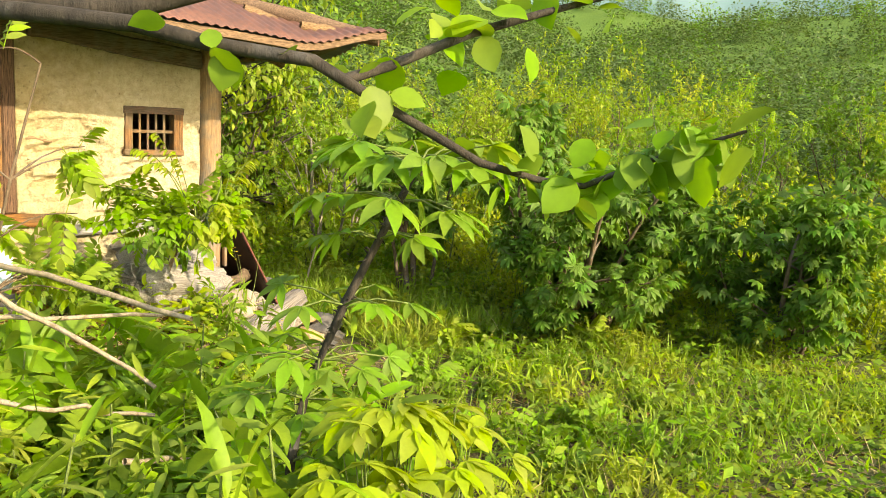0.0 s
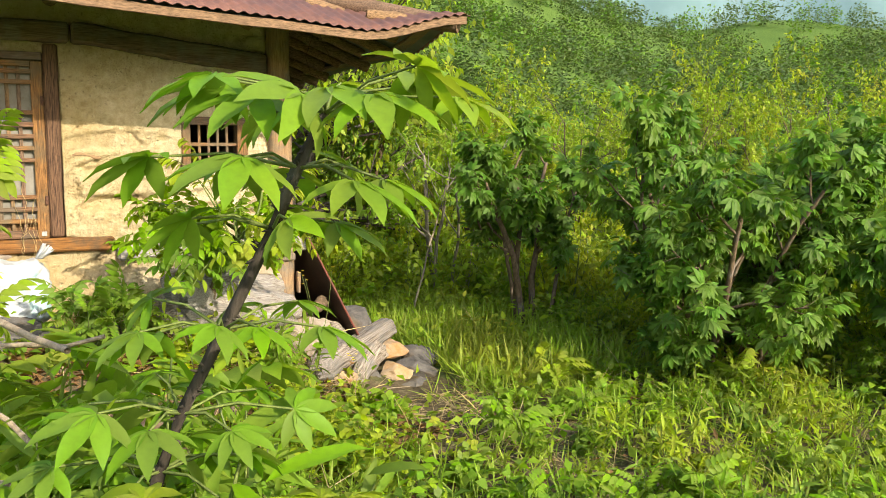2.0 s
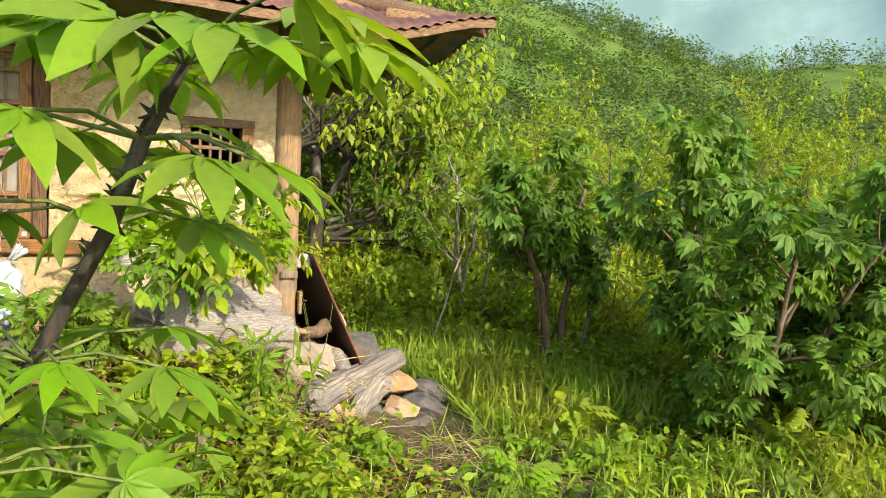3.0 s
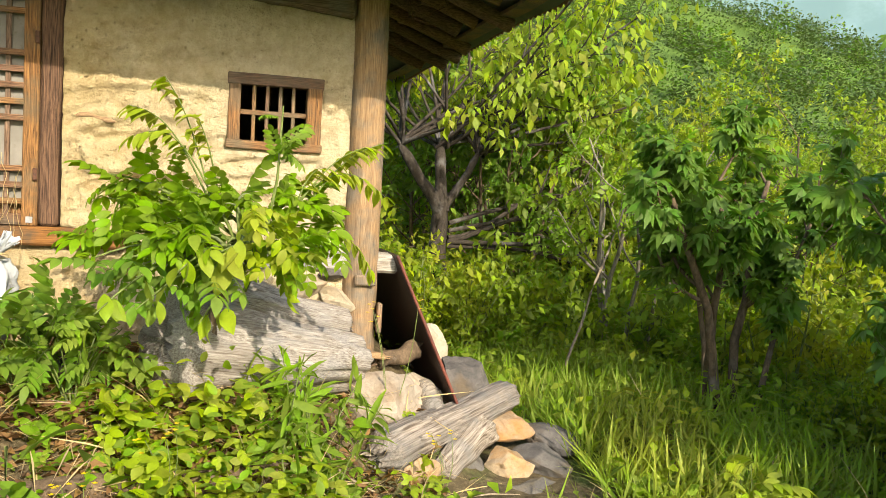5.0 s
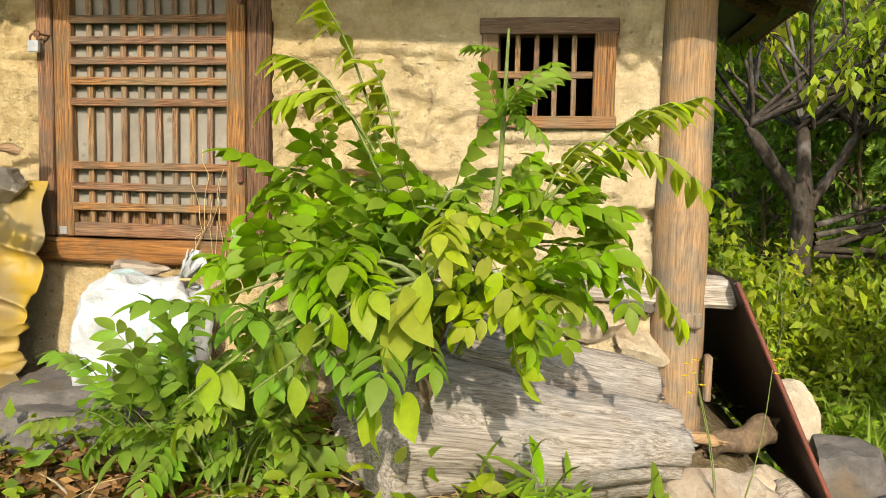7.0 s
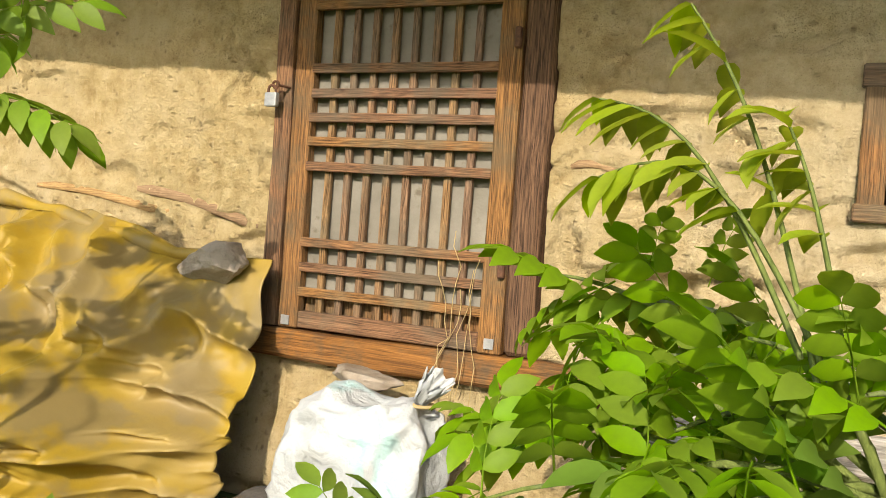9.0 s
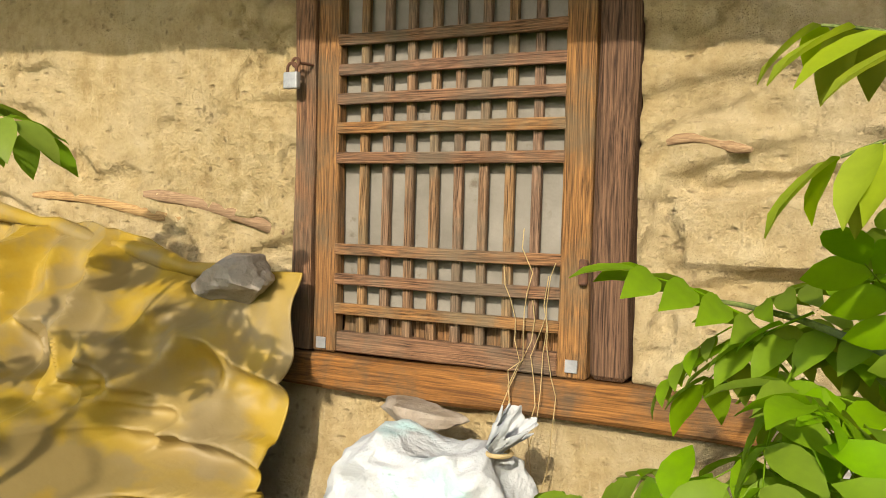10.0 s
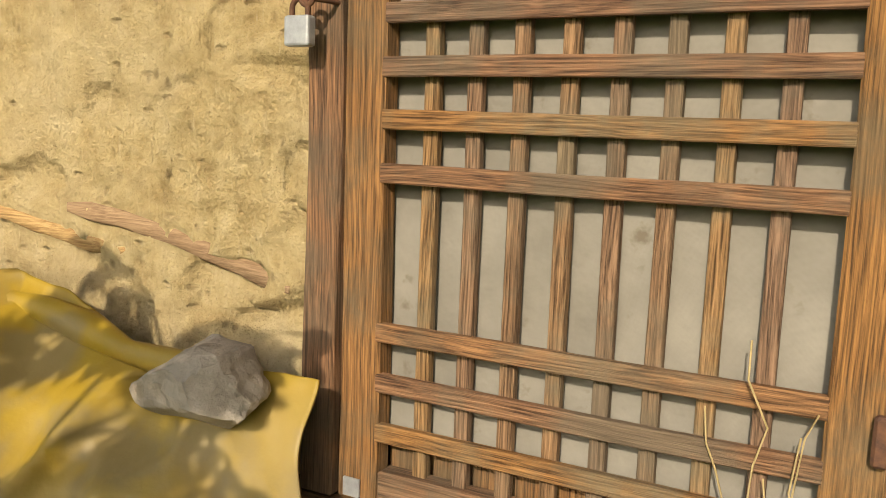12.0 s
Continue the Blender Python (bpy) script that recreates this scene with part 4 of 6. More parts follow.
def low_bushes():
    """Waist-high growth between the thicket trees."""
    kinds = [
        shrub(41, 0.85, 0.9, 8, LEAF_FAR, 14, 0.085, leaf_yellow, twig_green, "low_bush", "waist-high bright green leafy bush", "bush", (0, 0, 0), 1, (4, 5), low=0.05, rad=0.010, group="low bushes"),
        shrub(42, 1.0, 0.8, 8, LEAF_FAR, 14, 0.08, leaf_lime, twig_green, "low_bush", "waist-high yellow-green leafy bush", "bush", (0, 0, 0), 1, (4, 5), low=0.05, rad=0.010, group="low bushes"),
        shrub(43, 0.7, 0.9, 8, PALM5_FAR, 7, 0.09, leaf_bright, twig_green, "low_bush", "low mid-green bush with fingered leaves", "bush", (0, 0, 0), 1, (4, 5), low=0.05, rad=0.010, group="low bushes"),
    ]
    rs = np.random.RandomState(9)
    spots = []
    while len(spots) < 210:
        a, r = radians(rs.uniform(4, 100)), rs.uniform(3.6, 13)
        x, y = r * math.sin(a), -2.5 + r * math.cos(a)
        if x < 1.3 and y < 1.2 or math.hypot(x - 3.05, y + 1.45) < 0.9 or abs(x - 1.5 - 0.12 * (y + 1)) < 0.55 and y < 2.4 or x < 0.6:
            continue
        spots.append((x, y))
    for k, (x, y) in enumerate(spots):
        src = kinds[k % 3]
        s = rs.uniform(0.6, 1.25) * (0.65 if math.hypot(x, y + 2.5) < 4.4 else 1.05)
        m = pose(*gz(x, y), rs.uniform(-6, 6), rs.uniform(-6, 6), rs.uniform(0, 360)) @ Matrix.Diagonal((s, s, s, 1))
        if k < 3:
            src.matrix_basis = m
        else:
            keep = src.scale.copy()
            src.scale = (1, 1, 1)
            copy_thing(src, m)
            src.scale = keep


low_bushes()


# woods on the hills and the far ridge
def far_woods():
    rs = np.random.RandomState(8)
    tuft = cluster(FLAT, 170, rs, 4.6)
    tuft = (tuft[0] * 0.12, tuft[1])
    P, S = [], []
    while len(P) < 3200:
        a, r = radians(rs.uniform(-25, 100)), 24 * (170 / 24) ** rs.rand()
        x, y = r * math.sin(a), -3 + r * math.cos(a)
        s = rs.uniform(0.5, 1.0) * (1.3 + r * 0.018)
        P.append((x, y, ground_z(x, y) + s * 0.45))
        S.append(s)
    P, S = np.array(P), np.array(S)
    ang = rs.uniform(0, 6.28, len(P))
    M = np.zeros((len(P), 3, 3))
    M[:, 0, 0], M[:, 0, 1], M[:, 1, 0], M[:, 1, 1] = np.cos(ang), -np.sin(ang), np.sin(ang), np.cos(ang)
    M[:, 2, 2] = rs.uniform(0.9, 1.7, len(P))
    pine = rs.rand(len(P)) < 0.22
    for nm, sel, mat, lb in (("hill_woods", ~pine, leaf_far, "green broadleaf woods covering the hillside"), ("hill_pines", pine, leaf_deep, "dark pines scattered over the hillside")):
        V, F = scatter(tuft, P[sel], M[sel], S[sel])
        tagged(link_mesh(nm, V, F, mat), lb, "woods", kind="stuff")


far_woods()


def far_mountain():
    m = Mat("mountain with painted haze", 1.0, 0, 0.0)
    # Distance haze is painted: a pale blue-green base plus a weak glow.
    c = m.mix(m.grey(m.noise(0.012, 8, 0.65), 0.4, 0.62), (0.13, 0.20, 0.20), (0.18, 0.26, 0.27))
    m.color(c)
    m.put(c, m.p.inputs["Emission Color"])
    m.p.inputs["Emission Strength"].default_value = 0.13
    V, F, n, k = [], [], 140, 14
    for i in range(n + 1):
        a = radians(-60 + 200 * i / n)
        h = 640 + 110 * noise.noise(Vector((a * 2.2, 0, 0))) + 26 * noise.noise(Vector((a * 9, 3, 0)))
        for j in range(k + 1):
            t = j / k
            r = 760 + 420 * t + 30 * noise.noise(Vector((a * 12, t * 4, 5)))
            V.append((r * math.sin(a), r * math.cos(a), h * t ** 0.8 + 14 * noise.noise(Vector((a * 16, t * 6, 0))) - 10))
    for i in range(n):
        for j in range(k):
            a = i * (k + 1) + j
            F.append((a, a + k + 1, a + k + 2, a + 1))
    tagged(link_mesh("backdrop", V, F, m.mat), "far mountain ridge with blue-green haze painted into its colour", "mountain", kind="structure")


far_mountain()


# ---- things by the wall ----
def rock(name, at, size, material, seed, label, turn=0, category="stone", group=""):
    """A broken stone: a subdivided block knocked about and flattened below."""
    rs = np.random.RandomState(seed)
    bm = bmesh.new()
    bmesh.ops.create_icosphere(bm, subdivisions=4, radius=0.5)
    cuts = [(Vector(rs.normal(0, 1, 3)).normalized(), rs.uniform(0.24, 0.40)) for _ in range(11)]
    for v in bm.verts:
        for n, d in cuts:
            k = v.co.dot(n) - d
            if k > 0:
                v.co -= n * k * 0.98
        v.co += v.co.normalized() * (0.04 * noise.noise(v.co * 5 + Vector((seed, 0, 0))) + 0.015 * noise.noise(v.co * 15))
        v.co = Vector((v.co.x * size[0] * 1.2, v.co.y * size[1] * 1.2, v.co.z * size[2] * 1.2))
    ob = part(name, bm, material, None, "", False)
    ob.matrix_basis = pose(*at, rs.uniform(-8, 8), rs.uniform(-8, 8), turn)
    return tagged(ob, label, category, group)


G = "tumbled stones"
for i, (x, y, z, sx, sy, sz, mt, lb, tn) in enumerate((
    (0.10, -0.30, 0.36, 0.42, 0.36, 0.30, stone_cream, "large pale stone propping up the corner post", 10),
    (0.30, -0.12, 0.30, 0.30, 0.28, 0.24, stone_cream, "pale rubble stone beside the corner post", 40),
    (0.72, -0.42, 0.03, 0.26, 0.22, 0.18, stone_rust, "rust-stained tan stone at the foot of the heap", 25),
    (0.93, -0.36, 0.02, 0.30, 0.26, 0.17, stone_grey, "grey angular stone at the edge of the heap", -20),
    (0.78, -0.08, 0.15, 0.38, 0.30, 0.15, stone_rust, "flat brown slab under the fallen log", 10),
    (0.52, -0.38, 0.02, 0.30, 0.24, 0.16, stone_grey, "dark grey stone under the fallen log", 70),
    (1.08, -0.08, 0.04, 0.34, 0.30, 0.16, stone_grey, "grey flat stone at the edge of the heap", 5),
    (0.62, 0.22, 0.30, 0.30, 0.34, 0.30, stone_grey, "blue-grey boulder behind the leaning sheet", 30),
    (0.50, 0.55, 0.40, 0.30, 0.34, 0.34, stone_cream, "pale boulder behind the leaning sheet", 60),
    (0.80, -0.62, -0.04, 0.34, 0.26, 0.10, stone_grey, "flat grey slab sunk in the path", 15),
    (0.20, -0.62, 0.08, 0.30, 0.22, 0.16, stone_rust, "brown stone half buried in the bank", 50),
    (-0.12, -0.22, 0.52, 0.22, 0.18, 0.14, stone_cream, "small pale stone at the foot of the post", 80),
)):
    rock("stone", (x, y, z), (sx, sy, sz), mt, 200 + i, lb, tn, group=G)
for i, (x, y, z, sx, sy, sz, mt) in enumerate((
    (-0.15, -0.03, 0.82, 0.20, 0.20, 0.13, stone_cream), (-0.30, -0.02, 0.90, 0.26, 0.18, 0.12, stone_cream), (-0.17, -0.04, 0.66, 0.22, 0.22, 0.16, stone_cream),
    (-0.38, -0.03, 0.74, 0.24, 0.20, 0.16, stone_tan), (-0.20, -0.02, 0.955, 0.16, 0.16, 0.08, stone_grey), (-0.55, -0.03, 0.84, 0.26, 0.18, 0.14, stone_cream), (-0.78, -0.03, 0.88, 0.24, 0.18, 0.12, stone_tan),
)):
    rock("footing_stone", (x, y, z), (sx, sy, sz), mt, 240 + i, "mud-covered footing stone under the sill beam", 17 * i, "stone", "footing stones")
rock("ledge_stone", (-2.51, -0.17, 1.345), (0.29, 0.19, 0.135), stone_tan, 222, "grey-brown angular stone weighing down the yellow tarp", -8)
rock("ledge_stone", (-1.985, -0.13, 1.045), (0.22, 0.13, 0.085), stone_tan, 223, "flat grey stone lying above the white sack", 4)
for i, (x, y, s) in enumerate(((-2.18, -0.36, 0.34), (-1.86, -0.40, 0.36), (-2.0, -0.66, 0.30), (-1.72, -0.66, 0.24), (-1.35, -0.72, 0.22), (-2.6, -0.62, 0.24))):
    rock("terrace_stone", (x, y, ground_z(x, y) + s * 0.12), (s * 1.3, s, s * 0.6), stone_grey, 260 + i, "grey stone edging the terrace below the door", 40 * i, "stone", "terrace stones")


def log(name, a, b, r0, r1, seed, label, flat=1.0, sides=44, wood=wood_drift, stubs=()):
    """A fallen weathered trunk, furrowed and split along its grain, with ragged ends."""
    a, b = Vector(a), Vector(b)
    length, n = (b - a).length, 64
    V = []
    for i in range(n):
        u = i / (n - 1)
        x = length * u
        r = (r0 + (r1 - r0) * u) * min(1.0, 0.45 + 9 * min(u, 1 - u))
        mid = Vector((0, 0.03 * noise.noise(Vector((seed, u * 2.5, 0))), 0.035 * noise.noise(Vector((seed, u * 2.5, 4)))))
        for k in range(sides):
            g = 2 * math.pi * k / sides
            c, sn = math.cos(g), math.sin(g)
            ring = Vector((x * 0.9, c * 2.2, sn * 2.2 + seed))
            deep = abs(noise.noise(Vector((x * 0.55 + seed, c * 3.4, sn * 3.4))))
            f = 1 + 0.22 * noise.noise(ring) + 0.07 * noise.noise(Vector((x * 1.6, c * 8, sn * 8 + seed)))
            f -= 0.20 * smooth(0.10, 0.0, deep)
            f *= 1 + 0.04 * noise.noise(Vector((x * 3, c * 19, sn * 19)))
            end = 0.09 * noise.noise(Vector((c * 3.1, sn * 3.1, seed + (7 if u > 0.5 else 0)))) * (1 if i in (0, n - 1) else 0)
            V.append((x + end, mid.y + c * r * f, mid.z + sn * r * f * flat))
    F = [(i * sides + k, i * sides + (k + 1) % sides, (i + 1) * sides + (k + 1) % sides, (i + 1) * sides + k) for i in range(n - 1) for k in range(sides)]
    ob = thing(name, label, "log")
    ob.matrix_basis = Matrix.Translation(a) @ (b - a).to_track_quat("X", "Z").to_matrix().to_4x4()
    link_mesh("log_side", V, F, wood, ob)
    for e, s in ((0, 1), (n - 1, -1)):
        ring = V[e * sides:(e + 1) * sides]
        inner = [(p[0] + s * (0.015 + 0.03 * noise.noise(Vector((p[1] * 30, p[2] * 30, seed)))), p[1] * 0.55, p[2] * 0.55) for p in ring]
        mid = (length * (e > 0) + s * 0.03, 0, 0)
        fs = [(k, (k + 1) % sides, sides + (k + 1) % sides, sides + k) for k in range(sides)] + [(sides + k, sides + (k + 1) % sides, 2 * sides) for k in range(sides)]
        link_mesh("log_end", ring + inner + [mid], fs, wood, ob, False)
    for u, way, ln, r in stubs:
        pts = [Vector((length * u, 0, 0)) + Vector(way) * ln * t for t in (0, 0.3, 0.6, 0.85, 1)]
        Vs, Fs = tube_arrays(pts, [r * 1.3, r, r * 0.95, r, r * 0.6], 14, 0.12, seed)
        link_mesh("branch_stub", Vs, Fs, wood, ob)
    return ob


log("weathered_trunk", (-1.00, -0.84, 0.76), (-0.04, -0.24, 0.54), 0.27, 0.15, 7, "large silver-grey weathered trunk lying under the window", 0.9, 64)
log("weathered_trunk", (-0.82, -0.60, 0.93), (-0.12, -0.20, 0.72), 0.14, 0.10, 9, "grey split trunk lying against the wall", 0.8)
log("fallen_log", (-0.02, -0.64, 0.16), (0.88, -0.02, 0.32), 0.13, 0.09, 12, "grey weathered log lying across tumbled stones", 0.9, 52, wood_log, ((0.42, (0.45, 0.75, 0.5), 0.30, 0.06),))
log("fallen_log", (0.30, -0.62, 0.06), (0.62, -0.30, 0.20), 0.07, 0.09, 15, "short grey log end among tumbled stones", 1.0, 30, wood_log)
for x0, x1, y0, y1, sd in ((-2.1, -0.75, -1.62, -1.42, 17), (-1.7, -0.5, -1.36, -1.22, 18)):
    log("fallen_log", gz(x0, y0, 0.05), gz(x1, y1, 0.05), 0.06, 0.05, sd, "dark rotting log half hidden in weeds", 1.0, 16, bark_brown)
log("plank", (-0.22, -0.17, 0.575), (0.10, -0.20, 0.555), 0.03, 0.035, 19, "short pale plank end at the foot of the post", 0.6, 12, wood_lath)
log("root_wood", (0.06, -0.17, 0.50), (0.30, -0.06, 0.58), 0.035, 0.055, 20, "brown crooked root wood beside the post", 1.0, 12, bark_brown)


def leaning_sheet():
    s = thing("leaning_panel", "dark rusty-edged panel leaning against the house corner", "panel", (0, 0, 0))
    a, b = Vector((0.14, -0.10, 1.07)), Vector((0.47, -0.30, 0.30))
    back = Vector((-0.10, 1.7, 0.0))
    t = Vector((0.014, 0.0, 0.008))
    V = [a, b, b + back, a + back]
    V = [tuple(v) for v in V] + [tuple(v + t) for v in V]
    link_mesh("panel", V, [(0, 1, 2, 3), (7, 6, 5, 4), (0, 3, 7, 4), (1, 5, 6, 2), (0, 4, 5, 1), (3, 2, 6, 7)], sheet_dark, s, False)
    way = (b - a)
    V, F = tube_arrays([a + way * k / 8 + Vector((0.008, -0.012, 0.004)) for k in range(9)], [0.009] * 9, 6, 0.1, 3)
    link_mesh("edge_strip", V, F, sheet_edge, s, label="rust-red edge strip")


leaning_sheet()


def tarp():
    """A crumpled yellow tarp hung from a pole against the wall and heaped below."""
    V, F, n, k = [], [], 200, 150
    # folds as lines over the sheet: from (u, v) to (u, v), how far they stand out, how wide they are
    folds = (
        (0.40, 0.06, 0.62, 0.38, 0.10, 0.030), (0.47, 0.05, 0.66, 0.33, 0.05, 0.022), (0.60, 0.08, 0.73, 0.30, 0.09, 0.026), (0.78, 0.07, 0.72, 0.30, 0.06, 0.022),
        (0.42, 0.20, 0.64, 0.42, 0.09, 0.026), (0.38, 0.30, 0.60, 0.44, 0.07, 0.024), (0.64, 0.36, 0.90, 0.42, 0.09, 0.030), (0.62, 0.42, 0.93, 0.53, 0.11, 0.030),
        (0.52, 0.52, 0.96, 0.56, 0.09, 0.022), (0.40, 0.02, 0.43, 0.32, 0.08, 0.026), (0.20, 0.10, 0.34, 0.50, 0.10, 0.035), (0.10, 0.20, 0.18, 0.60, 0.09, 0.035),
        (0.62, 0.62, 0.95, 0.68, 0.08, 0.03), (0.40, 0.62, 0.60, 0.72, 0.10, 0.04), (0.88, 0.08, 0.90, 0.40, 0.02, 0.03),
    )
    for i in range(n + 1):
        u = i / n
        for j in range(k + 1):
            v = j / k
            x = -3.85 + 1.49 * u + 0.10 * smooth(0.6, 1.0, u) * v
            top = 1.475 - 0.13 * smooth(0.35, 1.0, u) + 0.02 * math.sin(u * 14)
            z = top + (0.42 - top) * v
            q = Vector((x * 2.3, 1.7, v * 1.6))
            y = -0.11 - 0.04 * smooth(0, 0.08, v) - 0.36 * smooth(0.10, 0.95, v) * (1 - 0.35 * smooth(0.7, 1.0, u))
            y -= 0.20 * smooth(0.30, 0.52, v) * smooth(0.98, 0.66, u) * (0.75 + 0.6 * noise.noise(q * 1.5 + Vector((4, 0, 0))))
            y -= 0.16 * smooth(0.17, 0.05, math.hypot(u - 0.43, (v - 0.46) * 0.9))
            pu, pv = u + 0.030 * noise.noise(q * 2.1), v + 0.030 * noise.noise(q * 2.1 + Vector((0, 5, 0)))
            for u0, v0, u1, v1, amp, wide in folds:
                du, dv = u1 - u0, v1 - v0
                t = max(0.0, min(1.0, ((pu - u0) * du + (pv - v0) * dv) / (du * du + dv * dv)))
                off = ((pu - u0) * dv - (pv - v0) * du) / math.hypot(du, dv)
                far = math.hypot(pu - u0 - t * du, pv - v0 - t * dv)
                if far < wide * 5:
                    sharp = wide * (0.55 if off > 0 else 2.2)
                    y -= 1.5 * amp * math.exp(-far / sharp) * (0.6 + 0.4 * math.sin(math.pi * (0.15 + 0.75 * t)))
            warp = 0.45 * noise.noise(q * 1.2) + 0.2 * noise.noise(q * 3)
            hang = 1 - min(1.0, 2.4 * abs(noise.noise(Vector((x * 3.4 + v * 1.5, 4 + warp, v * 1.2)))))
            slant = 1 - min(1.0, 2.2 * abs(noise.noise(Vector((x * 2.6 - v * 4.2, 9, (x + v * 2) * 0.7 + warp)))))
            ledge = 1 - min(1.0, 2.4 * abs(noise.noise(Vector((x * 1.6 - v * 1.2, 14, v * 7.5 + warp)))))
            near = smooth(0.04, 0.25, v) * (1 - 0.6 * smooth(0.72, 0.95, u))
            y -= near * (0.10 * hang ** 1.5 * smooth(0.7, 0.3, v) + 0.15 * slant ** 1.5 + 0.13 * ledge ** 1.5 * smooth(0.25, 0.45, v))
            crumple = 1 - min(1.0, 2.4 * abs(noise.noise(Vector((x * 5.5 + v * 2.5, 4, v * 5)))))
            y -= 0.055 * crumple ** 2 * smooth(0.05, 0.2, v) * smooth(1.0, 0.75, u) + 0.010 * noise.noise(q * 5) + 0.005 * noise.noise(q * 12)
            V.append((x + 0.02 * noise.noise(q * 2 + Vector((0, 7, 0))) * smooth(0, 0.2, v), y, z + 0.012 * noise.noise(q * 4 + Vector((0, 0, 5)))))
    for i in range(n):
        for j in range(k):
            a = i * (k + 1) + j
            F.append((a, a + 1, a + k + 2, a + k + 1))
    t = thing("tarp", "crumpled stained yellow tarp draped over a heap by the wall", "tarp")
    sheet = link_mesh("sheet", V, F, tarp_mat, t)
    so = sheet.modifiers.new("thick", "SOLIDIFY")
    so.thickness = 0.004
    pts = [Vector((-3.9 + 1.38 * i / 14, -0.14 - 0.012 * math.sin(i), 1.495 - 0.145 * smooth(3, 14, i) + 0.006 * math.sin(i * 2))) for i in range(15)]
    V, F = tube_arrays(pts, [0.024 + 0.006 * math.sin(i * 1.9) for i in range(15)], 10, 0.12, 5)
    link_mesh("rolled_hem", V, F, tarp_mat, t, label="rolled yellow hem along the top")


tarp()


def sack():
    s = thing("sack", "full white woven plastic sack slumped below the door", "sack", (-1.90, -0.31, 0.58))
    bm = bmesh.new()
    bmesh.ops.create_icosphere(bm, subdivisions=5, radius=1.0)
    for v in bm.verts:
        p = v.co.copy()
        sq = Vector([math.copysign(abs(c) ** 0.55, c) for c in p])
        w = 1 - 0.14 * smooth(0.0, 1.0, p.z)
        v.co = Vector((sq.x * 0.245 * w, sq.y * 0.16 * w, 0.25 + sq.z * 0.245))
        q = v.co * 7
        crease = abs(noise.noise(q + Vector((3, 1, 0)))) * 0.08 + abs(noise.noise(q * 2.3)) * 0.035
        v.co -= p * crease
        v.co.x += 0.06 * v.co.z
    part("bag", bm, sack_mat, s, "", True)
    bm = bmesh.new()
    bmesh.ops.create_cone(bm, cap_ends=False, segments=22, radius1=0.018, radius2=0.05, depth=0.13)
    for f in range(2):
        bmesh.ops.subdivide_edges(bm, edges=bm.edges[:], cuts=1)
    for v in bm.verts:
        a = math.atan2(v.co.y, v.co.x)
        t = (v.co.z + 0.075) / 0.15
        v.co *= 1 + 0.18 * t * math.sin(a * 7 + 1) + 0.5 * noise.noise(v.co * 55) * t
        v.co.z += 0.05 * t * noise.noise(Vector((a * 2, t, 3)))
    bmesh.ops.transform(bm, matrix=pose(0.205, -0.02, 0.50, 10, 40, 0) @ Matrix.Diagonal((0.8, 0.8, 0.75, 1)), verts=bm.verts)
    neck = part("tied_neck", bm, sack_mat, s, "crumpled tied neck of the sack", True)
    neck.modifiers.new("thick", "SOLIDIFY").thickness = 0.003
    V, F = ring_arrays((0, 0, 0), 0.026, 0.005)
    V = V[:, [0, 2, 1]] + np.array([0.195, -0.02, 0.465])
    link_mesh("tie_cord", V, F, straw_mat, s)


sack()


def dry_vines():
    """Dead thin vines hanging over the lower part of the door."""
    rs = np.random.RandomState(44)
    for k in range(6):
        x = rs.uniform(-1.90, -1.68)
        z = rs.uniform(1.28, 1.50)
        pts, p = [], Vector((x, -0.03, z))
        for i in range(14):
            pts.append(p.copy())
            p = p + Vector((rs.normal(0, 0.014), rs.normal(-0.004, 0.006), -0.05 + rs.normal(0, 0.012)))
            p.y = min(p.y, -0.028)
            if p.z < 1.15:
                p.y = min(p.y, -0.085)
        V, F = tube_arrays(pts, [0.0014] * 14, 4)
        tagged(link_mesh("dry_vine", V, F, straw_mat), "thin dry vine hanging over the lattice door", "vine", group="dry vines")


dry_vines()


# ---- near plants ----
def bowed(a, b, rise, n=8):
    """Points of an arching stem from a to b."""
    ts = np.linspace(0, 1, n)[:, None]
    return np.array(a) + (np.array(b) - np.array(a)) * ts + np.array(rise) * np.sin(ts * math.pi)


